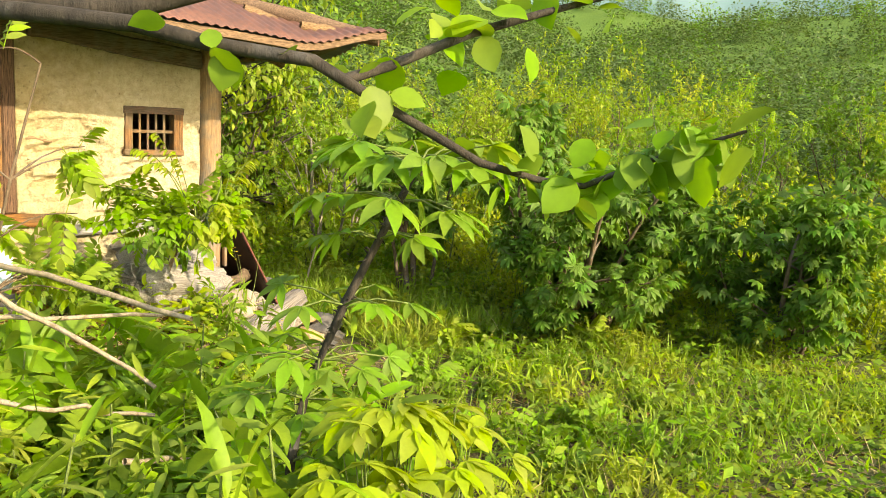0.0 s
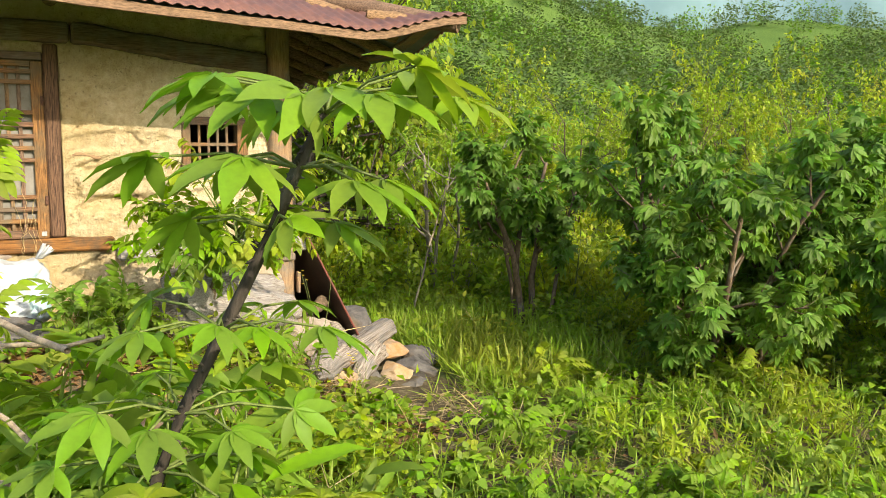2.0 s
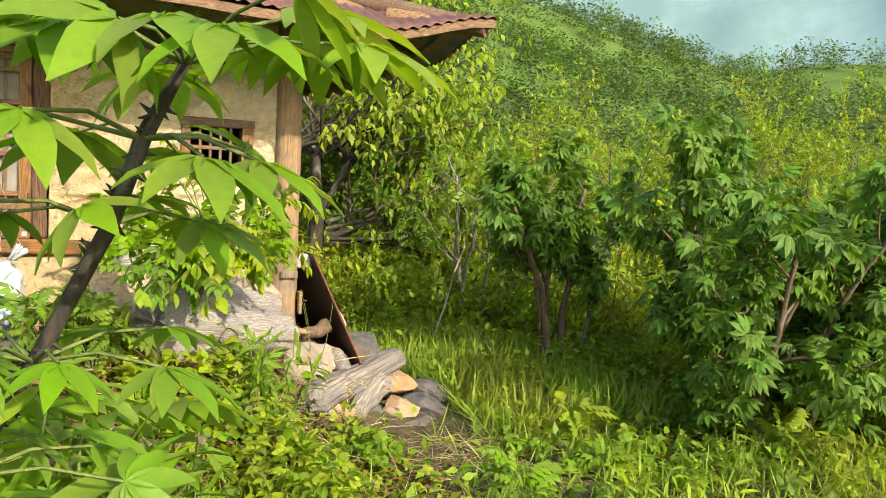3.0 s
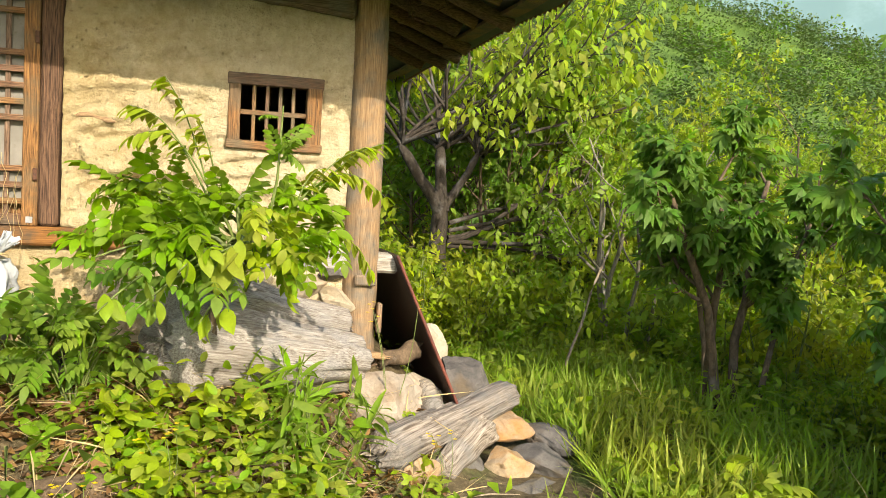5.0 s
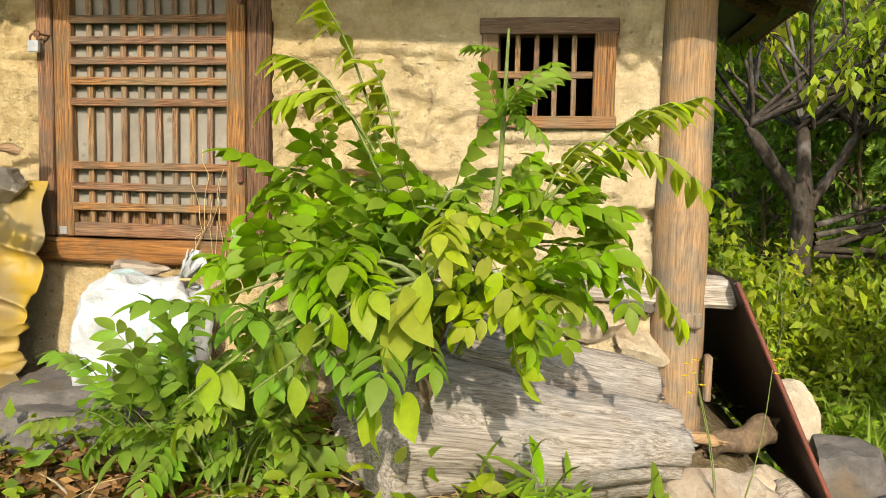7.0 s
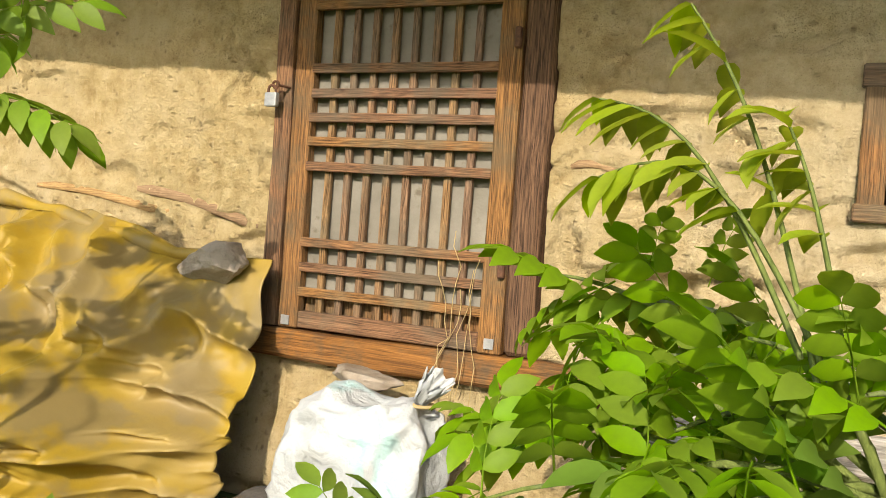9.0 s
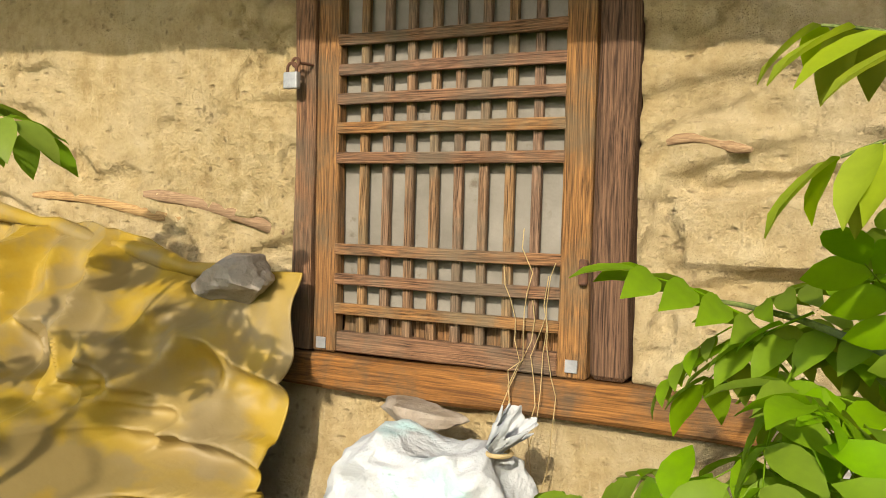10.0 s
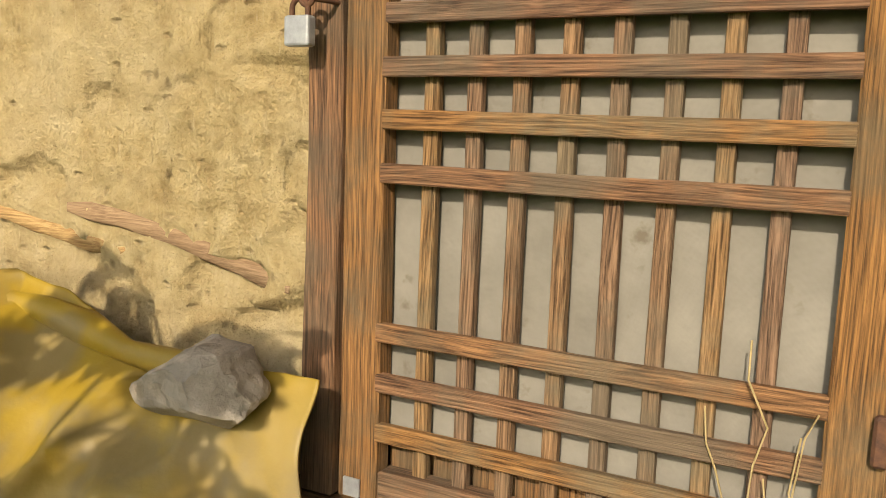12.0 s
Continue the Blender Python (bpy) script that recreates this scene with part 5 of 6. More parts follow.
def compound_bush():
    """The bush of feathered leaves in front of the wall: tiers of sprays spread from one leaning trunk."""
    rs = np.random.RandomState(51)
    at = gz(-0.78, -0.80)
    o = np.array(at)
    hub = np.array((-0.68, -1.12, 1.16)) - o
    wood, twigs = [], []
    tiers = {
        "leaf": [(-1.39, -0.75, 1.50), (-1.34, -0.80, 1.38), (-1.44, -0.90, 1.19), (-1.36, -1.20, 1.11), (-1.27, -0.80, 1.46), (-1.11, -1.30, 1.18), (-1.03, -1.20, 1.29), (-0.94, -1.10, 1.44), (-0.77, -1.30, 1.40), (-0.64, -1.20, 1.44), (-0.46, -1.20, 1.40), (-0.34, -1.10, 1.45), (-0.23, -1.00, 1.26), (-0.34, -1.10, 1.24), (-0.48, -1.30, 1.22), (-0.32, -1.10, 1.10), (-0.42, -1.30, 1.08), (-1.15, -0.85, 1.36), (-1.2, -1.0, 1.26), (-0.9, -0.95, 1.34), (-0.98, -1.42, 1.22)],
        # lower inner sprays get the darker leaf_mid, shade put into their colour
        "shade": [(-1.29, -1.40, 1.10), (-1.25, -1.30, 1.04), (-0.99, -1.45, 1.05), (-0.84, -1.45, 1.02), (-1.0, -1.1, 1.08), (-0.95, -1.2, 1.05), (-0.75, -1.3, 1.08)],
        "round": [(-1.20, -1.55, 0.96), (-1.06, -1.55, 0.98), (-0.77, -1.55, 1.20), (-0.92, -1.55, 1.12), (-0.75, -1.55, 1.14), (-0.84, -1.5, 0.92)],
        "young": [(-0.66, -1.48, 1.36), (-0.59, -1.40, 1.28), (-0.50, -1.40, 1.14)],
    }
    sprays = {}
    for kind, ends in tiers.items():
        for e in ends:
            tip = hub + (np.array(e) - o - hub) * (0.80 if kind in ("leaf", "shade") else 0.92)
            pts = bowed(hub + rs.normal(0, 0.04, 3), tip, (rs.normal(0, 0.03), rs.normal(0.0, 0.03), 0.07))
            wood.append(tube_arrays(pts, np.linspace(0.009, 0.0025, 8), 6, 0.08, 3))
            sprays.setdefault(kind, []).append(pts[3:] if kind in ("leaf", "shade") else pts[5:])
    trunk = tube_arrays(bowed((0, 0, -0.1), hub, (-0.05, 0.02, 0.06)), np.linspace(0.030, 0.018, 8), 10, 0.12, 3)
    greens = [
        (leaves_on(rs, sprays["leaf"], BROAD_PINN, 7, 0.165, 0.85, 0.02, 0.02, 0.3), leaf_ash, "foliage"),
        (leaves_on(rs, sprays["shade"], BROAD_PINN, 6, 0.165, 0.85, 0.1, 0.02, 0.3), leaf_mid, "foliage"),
        (leaves_on(rs, sprays["round"], OVAL, 4, 0.105, 0.7, 0.9, 0.025, 0.3), leaf_yellow, "broad_leaves"),
        (leaves_on(rs, sprays["young"], BROAD_PINN, 5, 0.14, 0.7, 0.25, 0.015, 0.3), leaf_lime, "young_leaves"),
    ]
    pts = np.array([(-0.60, -1.22, 1.25), (-0.57, -1.30, 1.45), (-0.56, -1.31, 1.72)]) - o
    wood.append(tube_arrays(pts, [0.008, 0.006, 0.003], 6))
    greens.append((leaves_on(rs, [pts[1:]], PINN, 9, 0.13, 0.9, -0.1, 0.008), leaf_bright, "young_shoot"))
    for s, e, h in (((-0.80, -1.25, 1.35), (-0.98, -1.20, 1.80), 0.06), ((-0.80, -1.25, 1.38), (-1.08, -1.20, 1.58), 0.10), ((-0.82, -1.25, 1.38), (-1.10, -1.15, 1.69), 0.08), ((-0.78, -1.25, 1.4), (-0.86, -1.22, 1.66), 0.03), ((-0.52, -1.20, 1.33), (-0.10, -0.97, 1.40), 0.12), ((-0.50, -1.20, 1.33), (-0.20, -1.0, 1.60), 0.05), ((-0.45, -1.18, 1.35), (-0.12, -0.92, 1.62), 0.05), ((-0.50, -1.2, 1.33), (-0.40, -1.1, 1.50), 0.03), ((-0.45, -1.2, 1.2), (-0.16, -1.05, 1.10), 0.10)):
        p = bowed(np.array(s) - o, np.array(e) - o, (0, 0, h), 12)
        wood.append(tube_arrays(p, np.linspace(0.004, 0.0015, 12), 4))
        D, P = [], []
        for k in range(4, 12):
            d = p[min(k + 1, 11)] - p[min(k, 10)]
            d /= np.linalg.norm(d)
            side = np.cross(d, (0, 0, 1.0))
            for sg in (-1, 1):
                P.append(p[k])
                D.append(d * 0.5 + side * sg * 0.7 + np.array([0, 0, -0.45]) + rs.normal(0, 0.12, 3))
        D = np.array(D)
        M = turned(D, np.tile((0, 0, 1.0), (len(D), 1)), rs, 0.2)
        greens.append((scatter(LEAF, np.array(P), M, 0.075 * rs.uniform(0.7, 1.2, len(D))), leaf_lime, "arching_leaves"))
    bush = plant("compound_leaf_bush", "lush bright green bush with feathered leaves before the wall", "bush", at, wood, twig_green, greens, wood_name="shoot", split=True)
    link_mesh("trunk", trunk[0], trunk[1], bark_brown, bush)


compound_bush()


def ash_sapling():
    rs = np.random.RandomState(52)
    at = gz(-2.54, -1.25)
    o = np.array(at)
    stem = bowed((0, 0, -0.1), np.array((-2.49, -1.28, 1.97)) - o, (-0.06, 0, 0), 10)
    wood, tw = [tube_arrays(stem, np.linspace(0.014, 0.006, 10), 7, 0.06, 2)], []
    for e, k in (((-2.12, -1.15, 1.80), 7), ((-2.2, -1.1, 1.95), 7), ((-2.5, -1.5, 1.85), 7), ((-2.15, -1.35, 1.95), 8), ((-2.1, -1.2, 2.15), 9), ((-2.45, -1.15, 2.2), 9), ((-2.2, -1.5, 2.25), 9), ((-2.1, -1.45, 2.1), 8)):
        p = bowed(stem[k], np.array(e) + np.array((-0.19, 0.0, -0.10)) - o, (0, 0, 0.06), 6)
        wood.append(tube_arrays(p, np.linspace(0.006, 0.003, 6), 5))
        tw.append(p[3:])
    plant("ash_sapling", "slender sapling with bright feathered leaves before the door wall", "sapling", at, wood, twig_green, [(leaves_on(rs, tw, BROAD_PINN, 6, 0.19, 0.8, 0.35, 0.01, 0.3), leaf_bright, "foliage")])


ash_sapling()


def slim_sapling():
    rs = np.random.RandomState(57)
    at = gz(-2.45, -2.85)
    o = np.array(at)
    stem = bowed((0, 0, -0.1), np.array((-2.12, -2.75, 2.12)) - o, (-0.10, 0, 0), 10)
    wood, tw = [tube_arrays(stem, np.linspace(0.013, 0.005, 10), 7, 0.06, 2)], []
    for k in range(13):
        a, i = rs.uniform(0, 6.28), rs.randint(5, 10)
        e = stem[i] + np.array([math.cos(a) * 0.26 + 0.06, math.sin(a) * 0.26, rs.uniform(0.02, 0.16)])
        p = bowed(stem[i], e, (0, 0, 0.04), 6)
        wood.append(tube_arrays(p, np.linspace(0.005, 0.002, 6), 5))
        tw.append(p[2:])
    plant("ash_sapling", "slim sapling with yellow-green feathered leaves beside the path", "sapling", at, wood, bark_brown, [(leaves_on(rs, tw, PINN, 4, 0.20, 0.8, 0.2, 0.01, 0.3), leaf_yellow, "foliage")])


slim_sapling()


def low_compound(at, seed, n, spread, height, mat):
    rs = np.random.RandomState(seed)
    wood, tw = [], []
    for k in range(n):
        a, s = 6.28 * (k + rs.rand()) / n, rs.uniform(0.35, 1.0) * spread
        p = bowed((0, 0, -0.05), (math.cos(a) * s, math.sin(a) * s, height * rs.uniform(0.6, 1.0)), (0, 0, 0.06), 6)
        wood.append(tube_arrays(p, np.linspace(0.006, 0.002, 6), 4))
        tw.append(p[2:])
    plant("feather_leaf_weed", "low shaded weed with dark feathered leaves before the sack", "weed", at, wood, twig_green, [(leaves_on(rs, tw, PINN, 3, 0.19, 0.85, 0.1, 0.01, 0.3), mat, "foliage")], "feather leaf weeds", "stem", "foliage", True)


low_compound(gz(-1.50, -0.88), 401, 14, 0.34, 0.40, leaf_mid)
low_compound(gz(-1.30, -0.95), 402, 12, 0.26, 0.42, leaf_mid)


def thorn_sapling():
    """The leaning sapling with large fingered leaves beside the path."""
    rs = np.random.RandomState(53)
    at = gz(-1.92, -4.36)
    o = np.array(at)
    line = np.array([(-1.92, -4.36, at[2] - 0.1), (-1.80, -4.31, 0.80), (-1.73, -4.28, 1.0), (-1.68, -4.29, 1.13), (-1.58, -4.28, 1.31), (-1.47, -4.32, 1.54), (-1.43, -4.38, 1.68), (-1.37, -4.40, 1.80)]) - o
    wood = [tube_arrays(line, [0.017, 0.016, 0.015, 0.0145, 0.014, 0.014, 0.013, 0.009], 9, 0.2, 5)]
    thorns = []
    for k in range(110):
        t = rs.uniform(0, 6.5)
        i = int(t)
        p = line[i] + (line[i + 1] - line[i]) * (t - i)
        d = rs.normal(0, 1, 3)
        d /= np.linalg.norm(d)
        thorns.append(tube_arrays([p + d * 0.012, p + d * 0.032], [0.005, 0.001], 4))
    P, D, S, stalks = [], [], [], []
    for i, cnt, ln in ((7, 15, 0.30), (6, 7, 0.30), (5, 6, 0.26), (4, 8, 0.26), (3, 8, 0.25), (2, 8, 0.25), (1, 7, 0.24)):
        for k in range(cnt):
            a = 2 * math.pi * (k + rs.rand() * 0.8) / cnt
            up = rs.uniform(0.0, 0.55) if i == 7 else rs.uniform(-0.15, 0.3)
            d = np.array([math.cos(a), math.sin(a), up])
            d /= np.linalg.norm(d)
            e = line[i] + d * ln * rs.uniform(0.5, 1.1)
            stalks.append(tube_arrays([line[i], (line[i] + e) / 2 + np.array([0, 0, 0.02]), e], [0.0045, 0.0035, 0.003], 4))
            P.append(e)
            D.append(d * np.array([1, 1, 0.2]) + np.array([0, 0, -0.12]))
            S.append((0.19 if i > 5 else 0.13) * rs.uniform(0.75, 1.15))
    P, D = np.array(P), np.array(D)
    M = turned(D, np.tile((0, 0, 1.0), (len(D), 1)) + rs.normal(0, 0.2, (len(D), 3)), rs, 0.3)
    tpl = palmate(6, 0.34, True, 205, 0.24, 0.02)
    ob = plant("thorny_sapling", "leaning thorny sapling with large soft fingered leaves", "sapling", at, wood + thorns, bark_dark, [(scatter(tpl, P, M, np.array(S)), leaf_large, "foliage")])
    for V, F in stalks:
        link_mesh("leaf_stalk", V, F, twig_green, ob)


thorn_sapling()


def yellow_sapling(at, seed, n, size, height):
    rs = np.random.RandomState(seed)
    wood, P, D = [], [], []
    for k in range(n):
        a, s = 6.28 * (k + rs.rand()) / n, rs.uniform(0.1, 0.9)
        e = np.array([math.cos(a) * s * 0.36, math.sin(a) * s * 0.36, height * (1.05 - 0.45 * s * s)])
        pts = bowed((0, 0, -0.05), e, (0, 0, 0.05), 6)
        wood.append(tube_arrays(pts, np.linspace(0.006, 0.002, 6), 4))
        P.append(e)
        D.append(np.array([math.cos(a), math.sin(a), -0.12]) + rs.normal(0, 0.25, 3))
    P, D = np.array(P), np.array(D)
    M = turned(D, np.tile((0, 0, 1.0), (n, 1)), rs, 0.25)
    plant("yellow_seedling", "low seedling with large yellow-green fingered leaves", "seedling", at, wood, twig_green, [(scatter(palmate(5, 0.46, True, 170, 0.3, 0.02), P, M, size * rs.uniform(0.7, 1.2, n)), leaf_lime, "foliage")], "yellow seedlings", "stem", "foliage", True)


yellow_sapling(gz(-1.80, -4.85), 58, 24, 0.135, 0.98)
yellow_sapling(gz(-1.56, -4.80), 59, 18, 0.125, 0.92)
yellow_sapling(gz(-2.02, -5.02), 60, 14, 0.12, 0.86)


def overhead_branch():
    """The branch with round leaves over the start of the path, on a tree standing beside it."""
    rs = np.random.RandomState(54)
    at = gz(-4.0, -4.3)
    o = np.array(at)
    limb = np.array([(-4.0, -4.3, at[2] - 0.1), (-3.95, -4.3, 1.2), (-3.7, -4.45, 1.9), (-3.06, -5.19, 2.095), (-2.93, -5.43, 2.07), (-2.82, -5.605, 2.053), (-2.76, -5.70, 2.031), (-2.68, -5.795, 2.016), (-2.60, -5.85, 1.962), (-2.50, -5.90, 1.904), (-2.43, -5.935, 1.885), (-2.37, -5.96, 1.878), (-2.335, -6.01, 1.908), (-2.31, -6.08, 1.937), (-2.298, -6.14, 1.958)]) - o
    wood = [tube_arrays(limb, [0.05, 0.045, 0.034, 0.016, 0.0125, 0.0105, 0.009, 0.008, 0.006, 0.005, 0.0042, 0.004, 0.0035, 0.003, 0.002], 10, 0.08, 5)]
    fork = np.array([(-2.65, -5.81, 1.995), (-2.58, -5.815, 2.018), (-2.485, -5.85, 2.064), (-2.40, -5.89, 2.096), (-2.295, -5.95, 2.134)]) - o
    thick = np.array([(-3.7, -4.45, 1.9), (-3.06, -5.2, 2.12), (-2.93, -5.41, 2.083), (-2.86, -5.495, 2.072), (-2.795, -5.55, 2.08), (-2.70, -5.62, 2.115)]) - o
    wood += [tube_arrays(fork, [0.007, 0.0065, 0.006, 0.005, 0.003], 8, 0.1, 6), tube_arrays(thick, [0.034, 0.022, 0.019, 0.017, 0.015, 0.012], 9, 0.1, 7)]
    a = leaves_on(rs, [limb[k:k + 3] for k in (5, 6, 7, 8, 8, 9, 9, 10, 10, 10, 11, 11, 11, 12, 12, 12, 12, 12)], ROUND, 4, 0.050, 0.95, 0.1, 0.018, 0.5)
    b = leaves_on(rs, [fork[0:3], fork[1:4], fork[1:4], fork[2:], fork[2:]], ROUND, 5, 0.048, 0.95, 0.15, 0.025, 0.5)
    plant("round_leaf_tree", "tree branch with round bright leaves reaching over the path", "tree", at, wood, bark_dark, [(joined([a, b]), leaf_bright, "foliage")])


overhead_branch()


def pole(a, b, r, seed, label="dead barkless pole lying across the weeds"):
    rs = np.random.RandomState(seed)
    a, b = np.array(a), np.array(b)
    ts = np.linspace(0, 1, 12)[:, None]
    P = a + (b - a) * ts + rs.normal(0, 0.008, (12, 3))
    V, F = tube_arrays(P, np.linspace(r, r * 0.6, 12), 8, 0.06, seed)
    tagged(link_mesh("fallen_pole", V, F, dead_wood), label, "pole", group="fallen poles")


pole((-2.75, -1.7, 1.36), (-1.85, -3.66, 1.165), 0.017, 1)
pole((-2.9, -3.0, 1.12), (-1.72, -3.35, 1.12), 0.012, 2)
pole((-2.7, -2.9, 1.42), (-1.95, -3.55, 0.90), 0.014, 3)
pole((-2.9, -3.3, 0.95), (-2.0, -3.7, 0.82), 0.012, 4)
pole((-2.2, -3.9, 0.75), (-1.3, -3.3, 0.35), 0.012, 6)
pole((1.75, 1.3, 0.1), (2.35, 1.7, 1.35), 0.012, 5, "thin bare pole leaning in the thicket")


# ---- weeds ----
def weed(kind, seed, at=(0, 0, 0)):
    rs = np.random.RandomState(seed)
    h = {"ash_seedling": 0.5, "tall_weed": 0.55, "broadleaf_weed": 0.28, "vine_weed": 0.30, "palmate_seedling": 0.42}[kind]
    wood, tw = [], []
    for k in range({"tall_weed": 4, "vine_weed": 5}.get(kind, 3)):
        a = rs.uniform(0, 6.28)
        t = rs.uniform(0.1, 0.55)
        p, r = bough(rs, (0.03 * math.cos(a), 0.03 * math.sin(a), -0.04), (math.cos(a) * t, math.sin(a) * t, 1), h * rs.uniform(0.7, 1.1), 0.005, 7, 0.09)
        wood.append(tube_arrays(p, r, 4))
        tw.append(p[1:])
    spec = {
        "ash_seedling": (PINN, 5, 0.27, 0.85, 0.0, leaf_bright), "tall_weed": (LANCE, 24, 0.13, 0.8, 0.1, leaf_bright),
        "broadleaf_weed": (leaf(0.6), 9, 0.13, 0.9, 0.0, leaf_mid), "vine_weed": (TREF, 7, 0.07, 0.9, 0.0, leaf_bright),
        "palmate_seedling": (PALM5, 6, 0.13, 0.9, 0.0, leaf_yellow),
    }[kind]
    lb = {"ash_seedling": "low bright green seedling with feathered leaves", "tall_weed": "upright bright green weed with narrow leaves", "broadleaf_weed": "low weed with broad mid-green leaves", "vine_weed": "creeping bright green weed with three-part leaves", "palmate_seedling": "yellow-green seedling with fingered leaves"}[kind]
    return plant(kind, lb, "weed", at, wood, twig_green, [(leaves_on(rs, tw, spec[0], spec[1], spec[2], spec[3], spec[4], 0.015), spec[5], "foliage")], kind.replace("_", " ") + " patch", "stem", "foliage", True)


def path_gap(x, y):
    """Distance from the trodden line."""
    line = [(-3.3, -6.8), (-1.8, -6.0), (-0.9, -4.8), (-0.5, -3.4), (-0.6, -2.6), (-1.0, -2.0), (-1.7, -1.0)]
    best = 9
    for (ax, ay), (bx, by) in zip(line, line[1:]):
        t = max(0, min(1, ((x - ax) * (bx - ax) + (y - ay) * (by - ay)) / ((bx - ax) ** 2 + (by - ay) ** 2)))
        best = min(best, math.hypot(x - ax - t * (bx - ax), y - ay - t * (by - ay)))
    return best


def free_spot(x, y):
    if y > -0.28 and x < 0.25 or y > -0.75 and x < -1.5:
        return False
    if -0.35 < x < 1.15 and -0.95 < y < 0.4:
        return False
    return not (-1.3 < x < 0.05 and -0.9 < y < 0)


def place_weeds():
    rs = np.random.RandomState(61)
    kinds = ["ash_seedling", "tall_weed", "broadleaf_weed", "vine_weed", "palmate_seedling"]
    first = {k: [weed(k, 70 + i), weed(k, 80 + i)] for i, k in enumerate(kinds)}
    used, n = set(), 0
    while n < 480:
        x, y = rs.uniform(-4.4, 1.6) if n < 295 else rs.uniform(-0.2, 3.4), rs.uniform(-6.2, -0.8)
        g = path_gap(x, y)
        if not free_spot(x, y) or (-0.15 < x < 1.0 and y > -1.9 and rs.rand() < 0.85) or math.hypot(x + 3.23, y + 6.67) < 1.5 or g < 0.62 or y < -4.2 - 0.5 * x - 3.4 and g > 1.5:
            continue
        near_house = y > -2.0
        right = x > np.interp(y, [-6.8, -6.0, -4.8, -3.4, -2.6, -2.0, -1.0], [-3.3, -1.8, -0.9, -0.5, -0.6, -1.0, -1.7])
        p = [0.18, 0.12, 0.15, 0.55, 0.0] if near_house else ([0.08, 0.22, 0.45, 0.25, 0.0] if right else [0.30, 0.28, 0.12, 0.2, 0.10])
        k = kinds[rs.choice(5, p=p)]
        v = rs.randint(2)
        s = rs.uniform(0.75, 1.3) * (0.65 if near_house else (0.55 if right else 1.5)) * (0.55 if g < 0.6 else 1.0) * (0.45 if y < -4.4 and x > -2.0 else 1.0)
        m = pose(*gz(x, y), rs.uniform(-8, 8), rs.uniform(-8, 8), rs.uniform(0, 360)) @ Matrix.Diagonal((s, s, s, 1))
        src = first[k][v]
        if (k, v) not in used:
            used.add((k, v))
            src.matrix_basis = m
        else:
            keep = src.scale.copy()
            src.scale = (1, 1, 1)
            copy_thing(src, m)
            src.scale = keep
        n += 1
    for k in kinds:
        for v in (0, 1):
            if (k, v) not in used:
                src = first[k][v]
                for c in list(src.children):
                    bpy.data.objects.remove(c)
                bpy.data.objects.remove(src)


place_weeds()


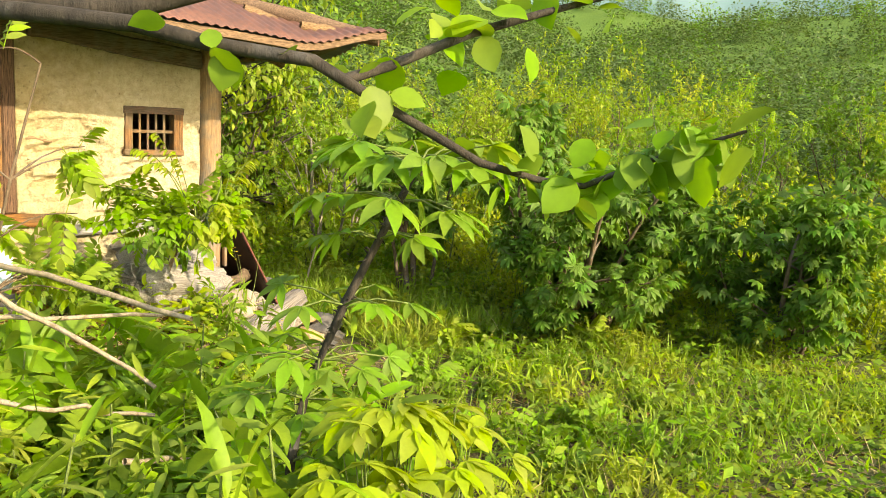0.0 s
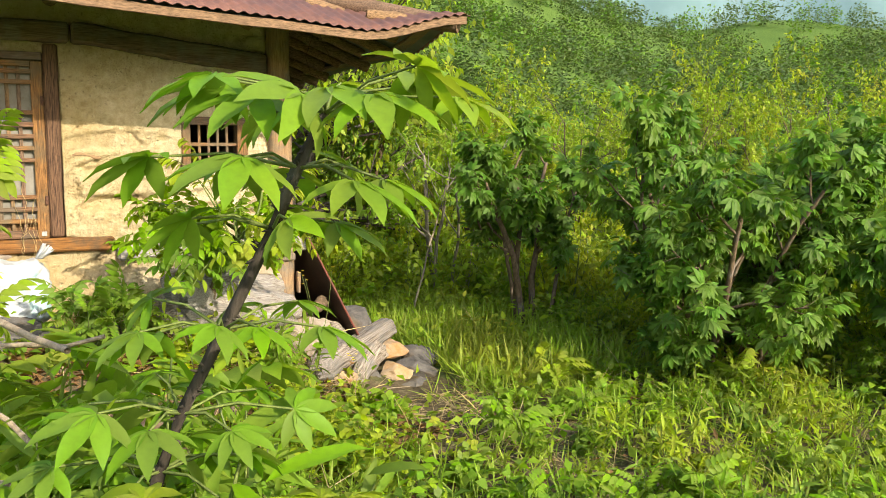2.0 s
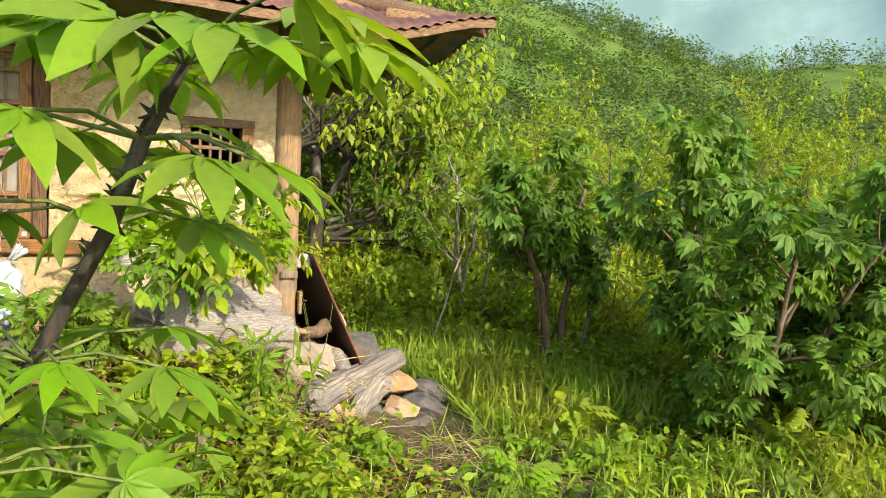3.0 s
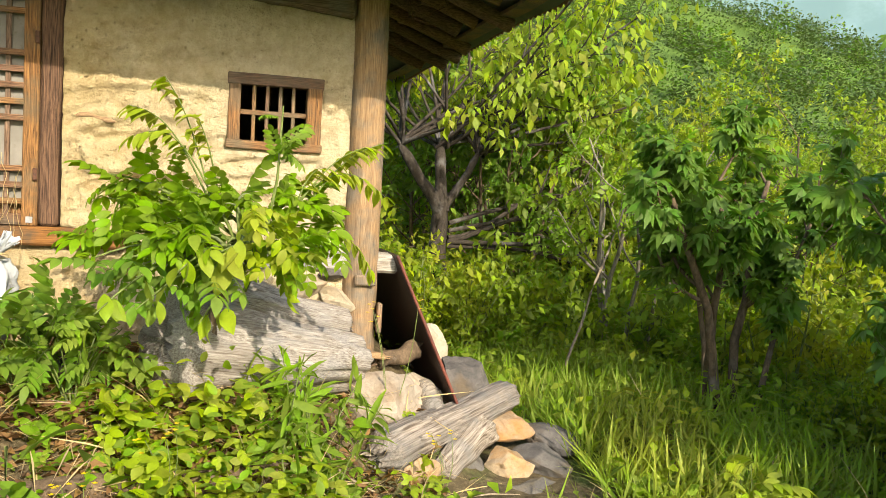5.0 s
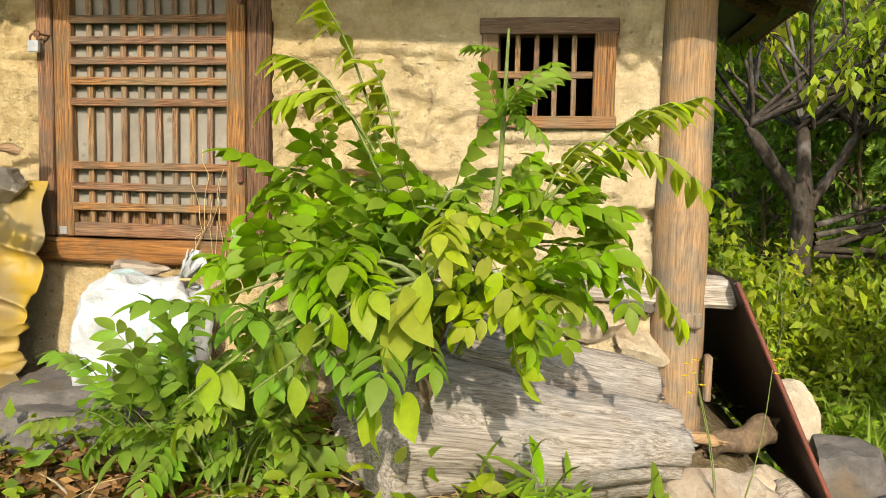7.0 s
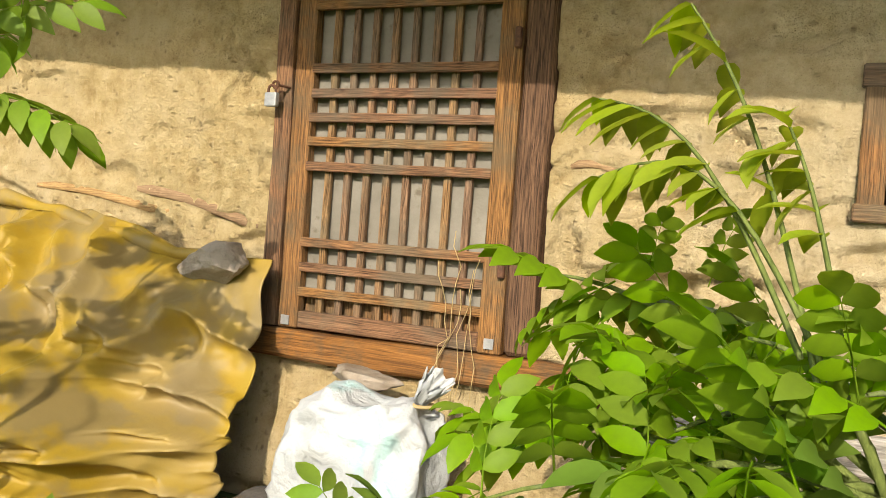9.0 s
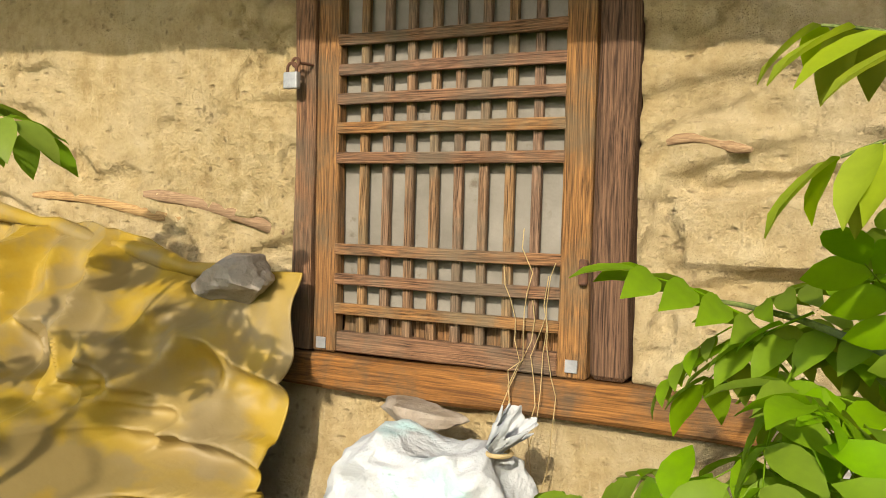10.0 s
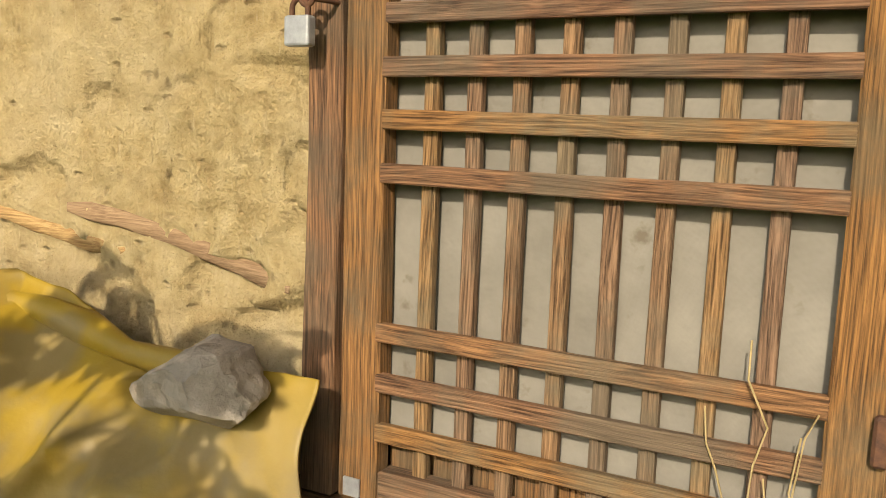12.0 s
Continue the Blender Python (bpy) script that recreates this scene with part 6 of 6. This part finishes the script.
def undergrowth():
    """The uncountable rest: small leaves, grass and litter over the yard."""
    rs = np.random.RandomState(62)

    def spots(n, x0, x1, y0, y1, keep):
        out = []
        while len(out) < n:
            x, y = rs.uniform(x0, x1), rs.uniform(y0, y1)
            if free_spot(x, y) and keep(x, y):
                out.append(gz(x, y))
        return np.array(out)

    def strew(name, P, tpl, size, lift, up, mat, label, category, out=1.0):
        D = rs.normal(0, 1, (len(P), 3))
        D[:, 2] = np.abs(D[:, 2]) * up
        M = turned(D, np.tile((0, 0, 1.0), (len(P), 1)) + rs.normal(0, 0.3, (len(P), 3)), rs, 0.4)
        Q = P.copy()
        Q[:, 2] += np.abs(rs.normal(0, 1, len(P))) * lift
        V, F = scatter(tpl, Q, M, size * rs.uniform(0.5, 1.3, len(P)))
        tagged(link_mesh(name, V, F, mat), label, category, kind="stuff")

    def patch(x, y):
        return noise.noise(Vector((x, y, 2)) * 1.1)

    def trodden(x, y):
        return abs(x - 0.75 + 0.12 * (y + 1.2)) < 0.38 and -3.2 < y < -0.9

    yard = lambda x, y: path_gap(x, y) > 0.12 and math.hypot(x + 3.23, y + 6.67) > 0.9 and not (trodden(x, y) and rs.rand() < 0.8)
    strew("low_leaves", spots(21000, -7, 7, -8.5, 5.5, lambda x, y: yard(x, y) and patch(x, y) > -0.35), LEAF_FAR, 0.085, 0.10, 0.7, leaf_bright, "low bright green leaves carpeting the yard", "undergrowth")
    strew("low_leaves", spots(15000, -7, 7, -8.5, 5.5, lambda x, y: yard(x, y) and patch(x + 9, y) > -0.2), leaf(0.65, fine=False), 0.075, 0.07, 0.5, leaf_mid, "low mid-green leaves carpeting the yard", "undergrowth")
    strew("low_leaves", spots(5000, -5, 4, -6.2, -0.6, lambda x, y: yard(x, y) and patch(x, y + 7) > 0), TREF, 0.045, 0.08, 0.6, leaf_yellow, "low yellow-green three-part leaves in the yard", "undergrowth")
    left = lambda x, y: path_gap(x, y) > 0.75 and y > -5.9 - 0.2 * x and y < -1.5
    for tpl, cnt, size, lift, mt, lb in ((PINN_FAR, 2600, 0.17, 0.30, leaf_bright, "tall feathered weed leaves beside the path"), (LANCE, 9000, 0.11, 0.34, leaf_yellow, "tall narrow weed leaves beside the path"), (leaf(0.6, fine=False), 9000, 0.085, 0.30, leaf_bright, "tall broad weed leaves beside the path"), (leaf(0.012, 0.1, 0.1, False), 2500, 0.55, 0.0, leaf_mid, "thin weed stalks beside the path")):
        strew("tall_weeds", spots(cnt, -4.6, -0.9, -5.4, -1.5, left), tpl, size, lift, 0.8 if lift else 3.5, mt, lb, "undergrowth")
    bank = np.array([gz(rs.uniform(-1.5, 0.3), rs.uniform(-1.5, -0.25)) for _ in range(5200)])
    shelf = np.array([gz(rs.uniform(-3.4, -1.2), rs.uniform(-1.1, -0.12)) for _ in range(4500)])
    strew("dry_leaves", shelf, leaf(0.4, 0.1, 0.3, False), 0.06, 0.015, 0.15, litter_mat, "brown dry leaves on the terrace below the door", "leaf litter")
    strew("dry_leaves", bank[:3000], leaf(0.45, 0.1, 0.3, False), 0.065, 0.02, 0.2, litter_mat, "brown dry leaves on the bank below the trunk", "leaf litter")
    strew("dry_straw", bank[3000:3700], leaf(0.02, 0.3, 0.1, False), 0.28, 0.03, 0.5, straw_mat, "dry grass stalks hanging on the bank", "straw")
    creep = np.array([p for p in spots(4200, -2.4, -0.15, -2.5, -1.1, lambda x, y: path_gap(x, y) > 0.30 and patch(x * 1.6, y * 1.6) > -0.25)])
    strew("bank_leaves", creep[:1900], TREF, 0.058, 0.13, 0.6, leaf_lime, "lime green three-part leaves creeping over the bank", "undergrowth")
    strew("bank_leaves", creep[3000:], leaf(0.6), 0.07, 0.15, 0.6, leaf_bright, "bright broad leaves creeping over the bank", "undergrowth")
    strew("bank_leaves", bank[4600:], TREF, 0.055, 0.06, 0.6, leaf_bright, "small bright leaves creeping over the bank", "undergrowth")
    strew("low_leaves", spots(9000, 0.9, 4.6, -0.6, 5.5, lambda x, y: x > 1.9 or y > 1.2 or rs.rand() < 0.25), LEAF_FAR, 0.08, 0.16, 0.7, leaf_yellow, "bright undergrowth leaves below the thicket", "undergrowth")
    blade = leaf(0.045, 0.25, 0.1, False)
    strew("grass", spots(15000, -1, 4.0, -4.5, 4.5, lambda x, y: (x > 0.9 + 0.2 * y or y < -1.6) and math.hypot(x + 3.23, y + 6.67) > 0.9 and not (trodden(x, y) and rs.rand() < 0.7) and patch(x + 3, y + 3) > -0.45), blade, 0.22, 0.0, 2.2, grass_mat, "fresh green grass along the path", "grass")
    strew("grass", spots(5000, 1.0, 2.6, -1.2, 2.2, lambda x, y: True), blade, 0.30, 0.0, 3.0, grass_mat, "tall fresh green grass beside the stone heap", "grass")
    strew("dry_leaves", spots(3500, -3.5, 0.4, -1.9, -0.2, lambda x, y: True), leaf(0.5, 0.1, 0.3, False), 0.07, 0.015, 0.15, litter_mat, "brown dry leaves littering the terrace", "leaf litter")
    strew("dry_leaves", spots(2500, -4, 3, -6.2, -1.5, lambda x, y: True), leaf(0.3, 0.1, 0.3, False), 0.07, 0.01, 0.15, litter_mat, "brown dry leaves and straw on the path", "leaf litter")
    strew("dry_straw", spots(1100, 0.2, 1.3, -3.2, -0.9, trodden), leaf(0.03, 0.2, 0.1, False), 0.16, 0.01, 0.2, straw_mat, "dry trampled straw on the path", "straw")
    strew("dry_straw", spots(1800, -3.2, 2.5, -5.5, 0.8, lambda x, y: patch(x, y) > 0.0), leaf(0.02, 0.3, 0.1, False), 0.30, 0.02, 0.5, straw_mat, "dry straw stalks among the weeds", "straw")


undergrowth()


# ---- small things ----
for sd, x, y in ((91, -0.44, -1.22), (92, -0.33, -1.08)):
    w = weed("tall_weed", sd, gz(x, y))
    w.scale = (1.05, 1.05, 1.15)


def flower_stalk(x, y, h, seed):
    rs = np.random.RandomState(seed)
    at = gz(x, y)
    wood, petals = [], []
    for k in range(3):
        top = np.array([rs.normal(0, 0.06), rs.normal(0, 0.05), h * rs.uniform(0.75, 1.0)])
        wood.append(tube_arrays(bowed((0, 0, -0.05), top, (0.03, 0, 0), 7), np.linspace(0.003, 0.0015, 7), 4))
        for f in range(3):
            c = top + rs.normal(0, 0.018, 3)
            for p in range(5):
                petals.append(placed(leaf(0.6, 0.2, 0.1, False), 72 * p + rs.uniform(0, 20), 25, 0.014, tuple(c)))
    plant("yellow_flower", "thin wild plant with small yellow flowers by the post", "flower", at, wood, twig_green, [(joined(petals), flower_mat, "blossom")], "yellow flowers", "stem", "blossom", True)


for k, (x, y, h) in enumerate(((0.05, -0.46, 0.72), (-0.95, -1.35, 0.32), (-1.25, -1.5, 0.25), (0.28, -0.75, 0.3))):
    flower_stalk(x, y, h, 300 + k)


def hanging_wire(pts, seed):
    P = [Vector(p) for p in pts]
    fine = []
    for a, b in zip(P, P[1:]):
        for i in range(5):
            fine.append(a.lerp(b, i / 5) + Vector((0.006 * noise.noise(Vector((seed, i, a.z * 9))), 0, 0)))
    fine.append(P[-1])
    V, F = tube_arrays(fine, [0.0022] * len(fine), 5)
    tagged(link_mesh("wire", V, F, rust_iron), "thin bent wire dangling from the eave", "wire", group="dangling wires")


hanging_wire([(0.16, -0.25, 2.72), (0.15, -0.26, 2.55), (0.10, -0.25, 2.40), (0.13, -0.27, 2.28), (0.24, -0.28, 2.25)], 1)
hanging_wire([(0.18, -0.25, 2.72), (0.22, -0.27, 2.52), (0.30, -0.28, 2.36), (0.20, -0.27, 2.30)], 2)


def strap():
    pts = [Vector((-3.0 + 0.09 * i, -0.62 + 0.012 * math.sin(i), ground_z(-3.0 + 0.09 * i, -0.62) + 0.05 + 0.02 * i / 2 * (i > 4) * 0.6)) for i in range(9)]
    V, F = tube_arrays(pts, [0.016] * 9, 8, 0.1, 4)
    tagged(link_mesh("strap", V, F, tarp_mat), "yellow tarp strap lying on stones below the tarp", "strap")


strap()


def twigs_on_ground():
    rs = np.random.RandomState(77)
    for k in range(26):
        x, y, a = rs.uniform(-2.9, 0.2), rs.uniform(-1.6, -0.6), rs.uniform(0, 3.14)
        ln = rs.uniform(0.15, 0.5)
        P = [Vector((x + ln * t * math.cos(a), y + ln * t * math.sin(a), ground_z(x + ln * t * math.cos(a), y + ln * t * math.sin(a)) + 0.015 + 0.05 * rs.rand() * t)) for t in (0, 0.33, 0.66, 1)]
        V, F = tube_arrays(P, [0.006, 0.005, 0.004, 0.002], 5, 0.1, k)
        tagged(link_mesh("twig", V, F, dead_wood), "dry brown twig lying on the terrace", "twig", group="dry twigs")


twigs_on_ground()
